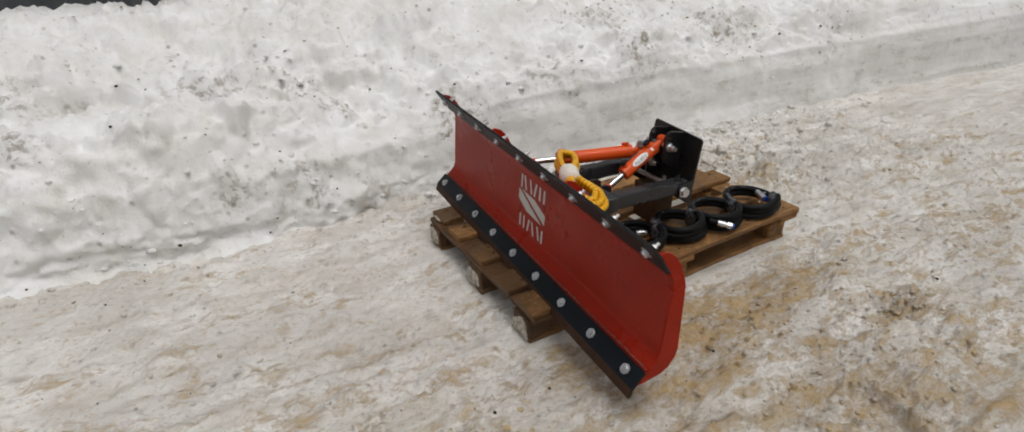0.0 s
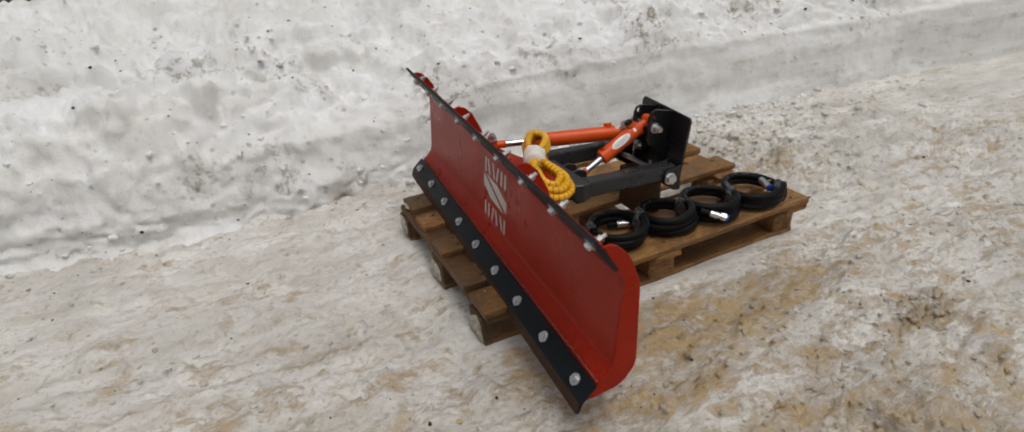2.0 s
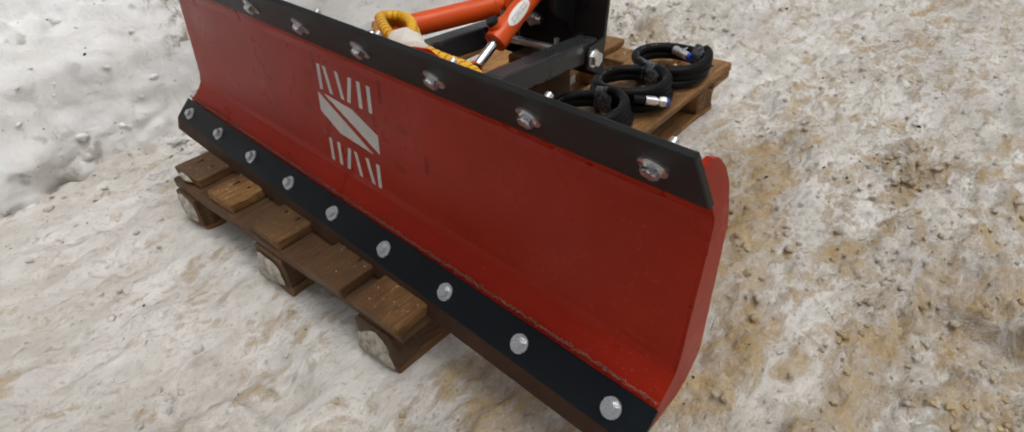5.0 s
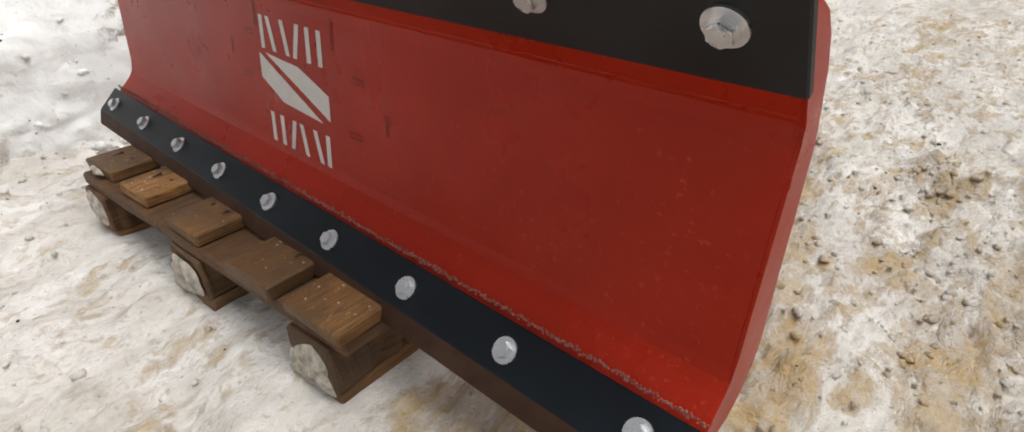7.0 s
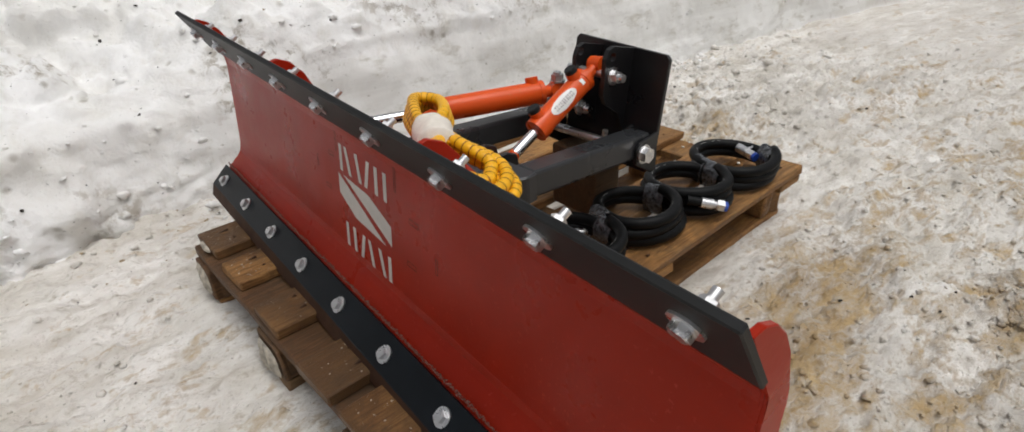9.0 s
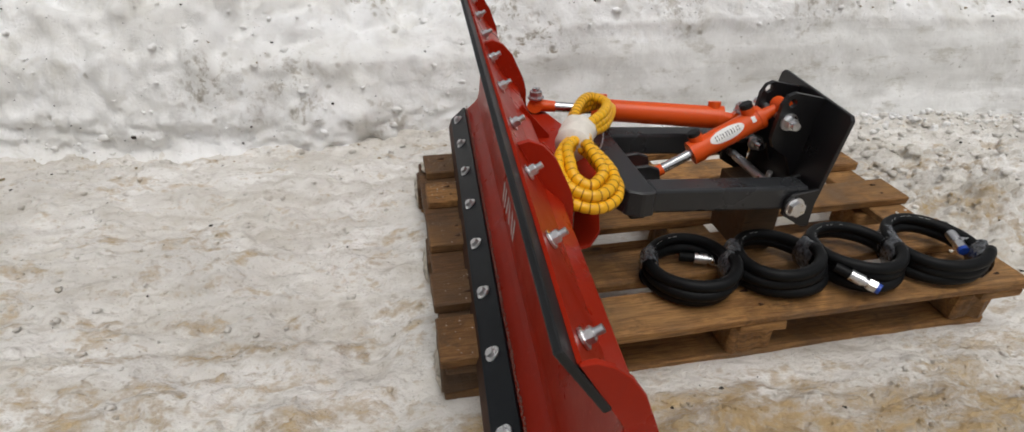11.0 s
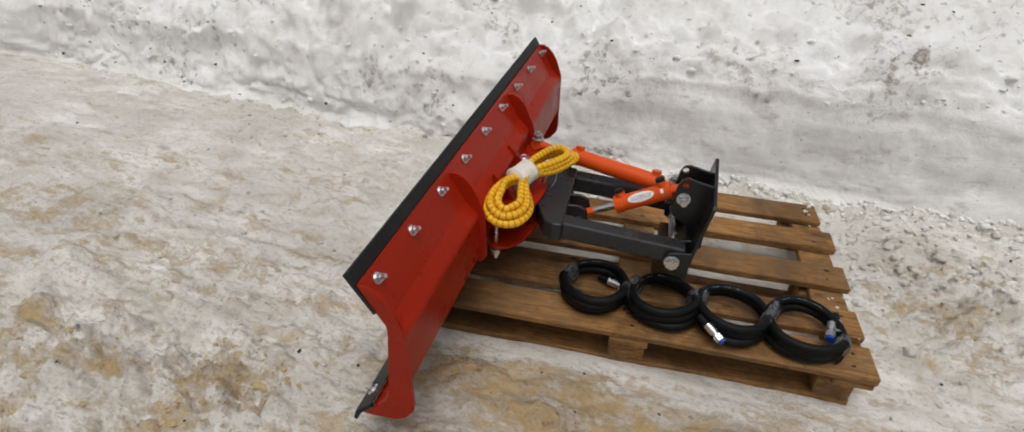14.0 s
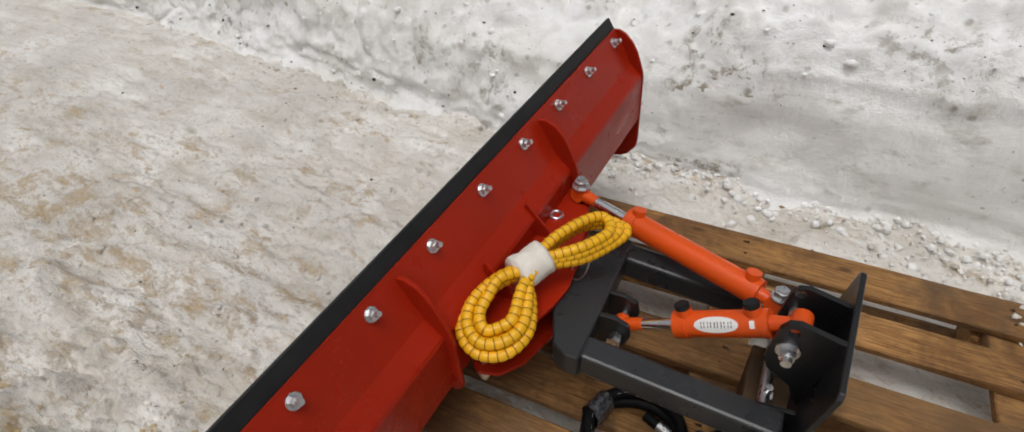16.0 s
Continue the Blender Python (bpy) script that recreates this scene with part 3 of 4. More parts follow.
# ---- the snow plough: blade, pivot, frame, cylinders ----
BASE = Vector((0.30, 0.28, TOP))
plough = thing("snow_plough", "red snow plough blade on a charcoal frame, lying on pallet", "snow plough", BASE)
HERE = Matrix.Translation(-BASE)
FRAME = HERE @ Matrix.Translation((0.009, 0.011, -0.002))
BLADE = HERE @ pose(0.0710, 0.2905, 0.1810, 1.40, -1.4, -3.3)
NEAR, HALF = -0.684, 0.682
STEP = 0.159


def extrude(profile, y0, y1, bev=0.0):
    return slab(profile, y0, y1, "y", bev)


def plate(front, t):
    """A bent plate: the front line in (x, z) and its copy behind it."""
    f = [Vector(p) for p in front]
    back = []
    for i, p in enumerate(f):
        a, b = f[max(0, i - 1)], f[min(len(f) - 1, i + 1)]
        d = (b - a).normalized()
        back.append(p + Vector((d.y, -d.x)) * t)
    return [tuple(p) for p in f] + [tuple(p) for p in reversed(back)]


CREASE = [(-0.0065, -0.0290), (0.059, 0.0262), (0.0675, 0.035), (0.0715, 0.047), (0.074, 0.062), (0.0955, 0.238), (0.0975, 0.252), (0.0965, 0.266), (0.0467, 0.3558)]
board = part("mouldboard", extrude(plate(CREASE, 0.005), NEAR + 0.004, HALF - 0.004), RED, plough, "glossy red bent steel mouldboard", BLADE)

cut = part("cutting_edge", extrude([(0.0268, 0.0108), (-0.0118, -0.0238), (-0.0150, -0.0262), (-0.0250, -0.0555), (-0.016, -0.058), (-0.007, -0.032), (0.0318, 0.003)], NEAR - 0.004, HALF + 0.004, 0.0012), [EDGE, RUSTY], plough, "black steel cutting edge with a rusty brown lip", BLADE)
for p in cut.data.polygons:
    if p.center.z < -0.028 and p.normal.x < -0.5:
        p.material_index = 1
weld = bmesh.new()
r2 = random.Random(8)
for i in range(900):
    y = NEAR + (HALF - NEAR) * (i + 0.5) / 900
    bmesh.ops.create_icosphere(weld, subdivisions=1, radius=r2.uniform(0.0009, 0.0020), matrix=Matrix.Translation((0.0318 + r2.uniform(-0.001, 0.003), y, 0.0140 + r2.uniform(-0.002, 0.003))))
tagged(part("gritty_seam", weld, GRITTY, board, "gritty reddish grime along the upper edge of the cutting edge"), kind="stuff")

# the rubber flap on the leaning top flange
flap_dir = Vector((0.047, -0.080)).normalized()
flap_back = Vector((0.862, 0.507))
f0, f1 = Vector((0.0238, 0.3765)), Vector((0.0740, 0.2915))
flap = part("rubber_flap", extrude([tuple(f0), tuple(f1), tuple(f1 + flap_back * 0.009), tuple(f0 + flap_back * 0.009)], NEAR - 0.003, HALF + 0.003, 0.0015), RUBBER, plough, "black rubber flap along the blade's top", BLADE)

# the box stiffener behind the board
STIFF = [(0.094, 0.277), (0.128, 0.243), (0.1315, 0.236), (0.130, 0.112), (0.126, 0.105), (0.080, 0.098), (0.080, 0.104), (0.124, 0.110), (0.126, 0.115), (0.127, 0.234), (0.124, 0.240), (0.093, 0.271)]
part("stiffener", extrude(STIFF, NEAR + 0.006, HALF - 0.006), RED, plough, "", BLADE)

CHEEK = [(0.048, 0.356), (0.064, 0.357), (0.082, 0.348), (0.100, 0.329), (0.115, 0.303), (0.132, 0.252), (0.134, 0.235), (0.131, 0.040), (0.127, 0.018), (0.104, -0.012), (0.082, -0.024), (0.020, -0.030), (-0.006, -0.029), (0.0595, 0.0262), (0.070, 0.038), (0.0755, 0.062), (0.096, 0.238), (0.098, 0.252), (0.097, 0.266)]
for y in (NEAR, HALF - 0.007):
    part("cheek_plate", extrude(CHEEK, y, y + 0.007, 0.001), RED, plough, "", BLADE)
RIB = [(0.058, 0.348), (0.076, 0.352), (0.098, 0.342), (0.118, 0.318), (0.142, 0.262), (0.148, 0.236), (0.148, 0.11), (0.131, 0.09), (0.084, 0.10), (0.098, 0.238), (0.100, 0.266)]
for k in (-1.55, 1.5):
    part("rib", extrude(RIB, k * STEP - 0.004, k * STEP + 0.004, 0.001), RED, plough, "", BLADE)


def hexa(bm, p, q, r):
    return rod(p, q, r, 6, bm=bm)


def bolt(direction, at, head, washer, tail=0.0):
    """A hex bolt: washer, head and a thread end, out along a direction in the blade's plane."""
    d = Vector(direction).normalized()
    p = Vector(at)
    bm = rod(p, p + d * 0.0026, washer, 24)
    top = 0.0115 if tail else 0.0105
    hexa(bm, p + d * 0.0026, p + d * top, head)
    rod(p + d * top, p + d * (top + 0.0012), head * 0.8, 18, bm=bm)
    if tail:
        rod(p + d * 0.0125, p + d * (0.0125 + tail), head * 0.55, 12, bm=bm)
    return bm


low_mesh = up_mesh = nut_mesh = None
nf = (-0.668, 0, 0.744)
uf = (-0.862, 0, -0.507)
for i in range(9):
    y = (i - 4) * STEP
    for which in range(3):
        at = {0: (0.0045, 0, -0.0095), 1: tuple((f0 + (f1 - f0) * 0.46)[k] if k < 2 else 0 for k in (0, 2, 1)), 2: (0.0635, 0, 0.3385)}[which]
        if i == 0:
            made = part("bolt", smooth(bolt((nf, uf, (0.862, 0, 0.507))[which], at, (0.0092, 0.0105, 0.0088)[which], (0.0145, 0.0165, 0.0122)[which], (0, 0, 0.010)[which])), ZINC, (cut, flap, board)[which], "zinc-plated hex bolt" if which < 2 else "zinc-plated nut and washer")
            low_mesh, up_mesh, nut_mesh = [(low_mesh, made.data)[which == 0], (up_mesh, made.data)[which == 1], (nut_mesh, made.data)[which == 2]]
        else:
            made = new("bolt", (low_mesh, up_mesh, nut_mesh)[which])
            made.parent = (cut, flap, board)[which]
            tagged(made, "zinc-plated hex bolt" if which < 2 else "zinc-plated nut and washer")
        made.location = (0, y, 0)

# stencilled mark: plain bars and two slanted shapes on the board's face
FACE = Matrix.Translation((0.074, 0, 0.062)) @ Matrix.Rotation(math.atan2(0.0215, 0.176), 4, "Y")


def painted(poly, name, label="", material=WHITE, lift=0.0007):
    bm = bmesh.new()
    bm.faces.new([bm.verts.new((-lift, y, z)) for y, z in poly])
    return part(name, bm, material, board, label, FACE)


def quad(y0, z0, y1, z1):
    return [(y0, z0), (y1, z0), (y1, z1), (y0, z1)]


def slanted(y0, y1, z0, z1, w=0.0105):
    return [(y0 - w / 2, z0), (y0 + w / 2, z0), (y1 + w / 2, z1), (y1 - w / 2, z1)]


for row, flip in ((0.128, 1), (-0.016, -1)):
    for y0, y1 in ((0.062, 0.062), (0.034, 0.046), (0.003, 0.013), (-0.013, -0.023), (-0.044, -0.044), (-0.068, -0.068)):
        if flip == -1:
            y0, y1 = -0.009 - y1, -0.009 - y0
        painted(slanted(y0 * 1.16 + 0.006, y1 * 1.16 + 0.006, row, row + 0.048), "stencil_bar", "white stencilled bar")


def mark(u, v):
    return (0.093 - u * 0.180, 0.040 + v * 0.082)


painted([mark(*p) for p in ((0.10, 1.0), (0.60, 0.94), (1.0, 0.62), (1.0, 0.18))], "stencil_shape", "white stencilled slanted shape")
painted([mark(*p) for p in ((0.0, 0.98), (0.0, 0.52), (0.32, 0.18), (0.90, 0.10))], "stencil_shape", "white stencilled slanted shape")
for y, z, w, h in ((-0.155, 0.125, 0.026, 0.009), (-0.145, 0.05, 0.026, 0.009), (-0.214, 0.082, 0.006, 0.026), (0.118, 0.147, 0.020, 0.008), (0.140, 0.078, 0.022, 0.008), (0.094, 0.176, 0.006, 0.034), (0.180, 0.115, 0.005, 0.022), (-0.104, 0.176, 0.006, 0.040)):
    bm = bmesh.new()
    for a in (quad(y - w / 2, z - h / 2, y + w / 2, z - h / 2 + 0.0012), quad(y - w / 2, z + h / 2 - 0.0012, y + w / 2, z + h / 2), quad(y - w / 2, z - h / 2 + 0.0012, y - w / 2 + 0.0012, z + h / 2 - 0.0012), quad(y + w / 2 - 0.0012, z - h / 2 + 0.0012, y + w / 2, z + h / 2 - 0.0012)):
        bm.faces.new([bm.verts.new((-0.0005, *p)) for p in a])
    part("welded_slot", bm, RUSTY, board, "dark outline of a welded slot", FACE)

# the pivot plates behind the blade
PIVOT = [(0.190, 0.095), (0.200, 0.070), (0.215, 0.062), (0.250, 0.072), (0.280, 0.110), (0.304, 0.190), (0.313, 0.240), (0.306, 0.320), (0.286, 0.395), (0.262, 0.500), (0.245, 0.522), (0.215, 0.530), (0.200, 0.520)]
for z, name in ((0.374, "upper_pivot_plate"), (0.292, "lower_pivot_plate")):
    pl = part(name, slab(PIVOT, z, z + 0.008, "z", 0.001), RED, plough, "", HERE)
    if z > 0.3:
        for p, r in (((0.262, 0.262), 0.008), ((0.246, 0.238), 0.008), ((0.276, 0.285), 0.008), ((0.290, 0.312), 0.007)):
            part("hole", rod((*p, z + 0.0082), (*p, z + 0.0086), r, 20), INK, pl, "dark hole through the plate")
        part("washer", smooth(sweep([(0.216 + 0.012 * math.cos(a * math.pi / 12), 0.416 + 0.012 * math.sin(a * math.pi / 12), z + 0.0095) for a in range(24)], 0.0040, 6, True)), ZINC, pl, "zinc-plated washer")
for y in (0.172, 0.345):
    part("gusset", slab([(0.192, 0.380), (0.176, 0.446), (0.182, 0.456), (0.240, 0.388), (0.240, 0.380)], y, y + 0.007, "y", 0.001), RED, plough, "", HERE)
pin = bmesh.new()
rod((0.213, 0.085, 0.250), (0.213, 0.085, 0.400), 0.0065, 16, bm=pin)
hexa(pin, (0.213, 0.085, 0.262), (0.213, 0.085, 0.276), 0.0125)
rod((0.213, 0.085, 0.276), (0.213, 0.085, 0.2825), 0.016, 20, bm=pin)
part("pivot_bolt", smooth(pin), ZINC, plough, "zinc-plated bolt with nuts", HERE)
pin = rod((0.186, 0.432, 0.382), (0.186, 0.432, 0.386), 0.013, 20)
hexa(pin, (0.186, 0.432, 0.386), (0.186, 0.432, 0.394), 0.009)
part("plate_bolt", smooth(pin), ZINC, plough, "zinc-plated bolt", HERE)
part("linch_ring", sweep([(0.318 + 0.016 * math.cos(a * math.pi / 14), 0.285 + 0.012 * math.sin(a * math.pi / 14), 0.395 + 0.026 * math.sin(a * math.pi / 14 + 0.5)) for a in range(28)], 0.0017, 8, True), ZINC, plough, "bright wire ring of a linch pin", HERE)
part("linch_pin", smooth(rod((0.286, 0.297, 0.365), (0.302, 0.286, 0.405), 0.004, 12)), ZINC, plough, "", HERE)

# the charcoal frame: head plate, two arms, lugs
HEAD = [(0.285, 0.200), (0.322, 0.112), (0.348, 0.098), (0.372, 0.100), (0.372, 0.405), (0.345, 0.412), (0.318, 0.398), (0.285, 0.320)]
frame_head = part("frame_head", slab(HEAD, 0.320, 0.372, "z", 0.003), CHARCOAL, plough, "charcoal-painted head of the frame", FRAME)
for y0, y1 in ((0.106, 0.154), (0.353, 0.401)):
    part("arm", box(0.0, y0, -0.0245, 0.322, y1, 0.0245, 0.006), CHARCOAL, plough, "charcoal-painted square steel tube", FRAME @ pose(0.369, 0, 0.3465, 0, 4.3, 0))
part("stop_block", box(0.335, 0.118, 0.304, 0.367, 0.150, 0.322, 0.005), CHARCOAL, plough, "", FRAME)
for y in (0.205, 0.262):
    part("lug", slab([(0.370, 0.295), (0.370, 0.366), (0.400, 0.368), (0.424, 0.358), (0.430, 0.330), (0.420, 0.302)], y, y + 0.010, "y", 0.002), BLACKP, plough, "", FRAME)
part("lug_bolt", smooth(hexa(rod((0.405, 0.193, 0.326), (0.405, 0.285, 0.326), 0.008, 14), (0.405, 0.186, 0.326), (0.405, 0.204, 0.326), 0.013)), ZINC, plough, "zinc-plated bolt", FRAME)

# the mounting plate with its gussets
MOUNT = FRAME @ pose(0.698, 0.226, 0.256, 0, 9, -3.7)
mount = part("mounting_plate", slab([(-0.126, 0.010), (-0.110, 0.0), (0.115, 0.0), (0.126, 0.012), (0.126, 0.238), (0.118, 0.246), (-0.118, 0.238), (-0.126, 0.230)], 0.0, 0.009, "x", 0.0015), BLACKP, plough, "black mounting plate with rounded corners", MOUNT)
CHECK = [(0.742, 0.300), (0.747, 0.486), (0.676, 0.503), (0.661, 0.498), (0.652, 0.482), (0.645, 0.412), (0.654, 0.392), (0.692, 0.366), (0.722, 0.300)]


def holed_plate(outline, centre, r, y0, y1):
    """A plate across y with a round hole through it."""
    bm = bmesh.new()
    ring = [(centre[0] + r * math.cos(a * math.pi / 12), centre[1] + r * math.sin(a * math.pi / 12)) for a in range(24)]
    edges = []
    for loop in (outline, ring):
        vs = [bm.verts.new((x, y0, z)) for x, z in loop]
        edges += [bm.edges.new((vs[k], vs[(k + 1) % len(vs)])) for k in range(len(vs))]
    made = bmesh.ops.triangle_fill(bm, use_beauty=True, use_dissolve=False, edges=edges)
    faces = [f for f in made["geom"] if isinstance(f, bmesh.types.BMFace)]
    up = bmesh.ops.extrude_face_region(bm, geom=faces, use_keep_orig=True)
    for v in up["geom"]:
        if isinstance(v, bmesh.types.BMVert):
            v.co.y = y1
    return bm


for y, dx, dz in ((0.186, -0.006, 0.004), (0.268, 0.0, -0.002)):
    part("ear_plate", holed_plate([(x + dx, z + dz) for x, z in CHECK], (0.666, 0.487), 0.0085, y, y + 0.010), BLACKP, plough, "black ear plate with a round hole", FRAME)
for y in (0.0975, 0.156, 0.343, 0.403):
    part("arm_ear", slab([(0.640, 0.294), (0.640, 0.325), (0.650, 0.338), (0.706, 0.345), (0.706, 0.262), (0.690, 0.262)], y, y + 0.008, "y", 0.0015), BLACKP, plough, "", FRAME)
big = bmesh.new()
rod((0.661, 0.088, 0.312), (0.661, 0.420, 0.312), 0.0095, 16, bm=big)
rod((0.661, 0.0945, 0.312), (0.661, 0.0975, 0.312), 0.0195, 28, bm=big)
hexa(big, (0.661, 0.083, 0.312), (0.661, 0.0945, 0.312), 0.0165)
part("hinge_bolt", smooth(big), ZINC, plough, "large zinc-plated hinge bolt", FRAME)
big = bmesh.new()
rod((0.666, 0.158, 0.450), (0.666, 0.300, 0.450), 0.008, 16, bm=big)
rod((0.666, 0.182, 0.450), (0.666, 0.186, 0.450), 0.0175, 28, bm=big)
hexa(big, (0.666, 0.170, 0.450), (0.666, 0.182, 0.450), 0.0125)
rod((0.666, 0.168, 0.450), (0.666, 0.170, 0.450), 0.011, 20, bm=big)
part("cylinder_bolt", smooth(big), ZINC, plough, "zinc-plated bolt and nut", FRAME)
big = bmesh.new()
rod((0.660, 0.236, 0.372), (0.660, 0.276, 0.372), 0.008, 16, bm=big)
hexa(big, (0.660, 0.246, 0.372), (0.660, 0.260, 0.372), 0.0125)
rod((0.660, 0.260, 0.372), (0.660, 0.264, 0.372), 0.0165, 24, bm=big)
part("ear_bolt", smooth(big), ZINC, plough, "zinc-plated bolt", FRAME)
part("stud", smooth(hexa(rod((0.665, 0.205, 0.285), (0.665, 0.198, 0.335), 0.006, 12), (0.665, 0.202, 0.300), (0.665, 0.201, 0.312), 0.011)), ZINC, plough, "zinc-plated stud with a nut", FRAME)


def along(p, q, f):
    return Vector(p) + (Vector(q) - Vector(p)) * f


def cylinder(name, a, b, start, stop, r, ports, label, side):
    """A hydraulic cylinder from its rod end a to its rear eye b."""
    a, b = Vector(a), Vector(b)
    d = (b - a).normalized()
    body = bmesh.new()
    p, q = along(a, b, start), along(a, b, stop)
    rod(p, q, r, 32, bm=body)
    rod(p - d * 0.002, p + d * 0.020, r * 1.10, 32, bm=body)
    rod(q - d * 0.004, q + d * 0.006, r * 1.06, 32, bm=body)
    rod(q, b - d * 0.008, r * 0.62, 20, bm=body, r2=r * 0.45)
    up = Vector(side).normalized()
    axis = d.cross(up).normalized()
    rod(b - axis * 0.016, b + axis * 0.016, r * 0.72, 24, bm=body)
    cyl = part(name, smooth(body), ORANGE, plough, label, FRAME)
    rodding = rod(along(a, b, 0.03), p, r * 0.46, 24)
    part("piston_rod", smooth(rodding), CHROME, cyl, "bright chromed piston rod")
    eye = rod(a - axis * 0.013, a + axis * 0.013, r * 0.70, 24)
    rod(a, a + d * 0.045, r * 0.58, 20, bm=eye, r2=r * 0.50)
    part("rod_eye", smooth(eye), ORANGE, cyl)
    for f, cap in ports:
        c = along(a, b, f)
        part("port", smooth(rod(c + up * r * 0.7, c + up * (r + 0.010), 0.0135, 20)), ORANGE, cyl)
        if cap:
            k = rod(c + up * (r + 0.010), c + up * (r + 0.018), 0.0125, 20)
            rod(c + up * (r + 0.018), c + up * (r + 0.0195), 0.0108, 20, bm=k)
            part("port_cap", smooth(k), RUBBER, cyl, "black plastic port cap")
    return cyl, d, up, axis


tilt, d, up, axis = cylinder("tilt_cylinder", (0.405, 0.236, 0.322), (0.676, 0.232, 0.464), 0.36, 0.84, 0.0225, ((0.42, 1), (0.79, 1)), "orange hydraulic tilt cylinder", (-0.45, 0.15, 0.88))
# the oval sticker wraps the barrel; its lettering is plain bars
facing = (Vector((0.05, -0.72, 0.70)) - d * Vector((0.05, -0.72, 0.70)).dot(d)).normalized()
across = d.cross(facing).normalized()
mid = along((0.405, 0.236, 0.322), (0.676, 0.232, 0.464), 0.60)


def on_barrel(u, v, lift, r=0.0225):
    a = v / r
    return mid + d * u + (facing * math.cos(a) + across * math.sin(a)) * (r + lift)


bm = bmesh.new()
fan = [[bm.verts.new(on_barrel(0.036 * k * math.cos(t * math.pi / 16), 0.0135 * k * math.sin(t * math.pi / 16), 0.0008)) for t in range(32)] for k in (0.35, 0.7, 1.0)]
bm.faces.new(fan[0])
for i in range(2):
    for t in range(32):
        bm.faces.new((fan[i][t], fan[i][(t + 1) % 32], fan[i + 1][(t + 1) % 32], fan[i + 1][t]))
oval = part("oval_sticker", smooth(bm), STICKER, tilt, "white oval maker's sticker with dark bars")
bm = bmesh.new()
for k in range(5):
    u = -0.022 + 0.011 * k
    for du in (-0.0026, 0.0022):
        bm.faces.new([bm.verts.new(on_barrel(u + du + a, b, 0.0013)) for a, b in ((0, -0.0048), (0.0016, -0.0048), (0.0016, 0.0048), (0, 0.0048))])
part("sticker_print", bm, INK, oval, "dark bars of unread lettering")
bm = bmesh.new()
for i in range(6):
    v0, v1 = -0.006 + 0.002 * i, -0.004 + 0.002 * i
    bm.faces.new([bm.verts.new(on_barrel(u, v, 0.0009)) for u, v in ((0.053, v0), (0.061, v0), (0.061, v1), (0.053, v1))])
part("data_label", bm, STICKER, tilt, "small pale data label")

angle_cyl, d2, up2, axis2 = cylinder("angle_cylinder", (0.234, 0.474, 0.400), (0.646, 0.318, 0.402), 0.29, 0.91, 0.0240, ((0.33, 0), (0.88, 0)), "orange hydraulic angle cylinder", (0.05, 0.25, 0.96))
eye = bmesh.new()
rod((0.234, 0.474, 0.366), (0.234, 0.474, 0.440), 0.0085, 16, bm=eye)
rod((0.234, 0.474, 0.417), (0.234, 0.474, 0.4205), 0.0185, 24, bm=eye)
hexa(eye, (0.234, 0.474, 0.4205), (0.234, 0.474, 0.433), 0.0145)
part("eye_bolt", smooth(eye), ZINC, plough, "zinc-plated bolt through the rod eye", FRAME)
part("eye_spacer", smooth(rod((0.234, 0.474, 0.366), (0.234, 0.474, 0.386), 0.015, 20)), BLACKP, plough, "", FRAME)
eye = bmesh.new()
rod((0.647, 0.317, 0.372), (0.647, 0.317, 0.4405), 0.0085, 16, bm=eye)
rod((0.647, 0.317, 0.420), (0.647, 0.317, 0.4235), 0.0165, 24, bm=eye)
hexa(eye, (0.647, 0.317, 0.4235), (0.647, 0.317, 0.436), 0.0135)
part("eye_bolt", smooth(eye), ZINC, plough, "zinc-plated bolt through the rear eye", FRAME)
part("cylinder_shelf", slab([(0.630, 0.276), (0.715, 0.276), (0.715, 0.360), (0.650, 0.352), (0.628, 0.330)], 0.366, 0.376, "z", 0.001), BLACKP, plough, "", FRAME)

# the timber under the frame
prop = part("timber_block", box(0.640, 0.205, TOP + 0.001, 0.722, 0.330, 0.284, 0.004), OLDWOOD)
tagged(prop, "dark timber block propping the plough's frame on the pallet", "timber block")

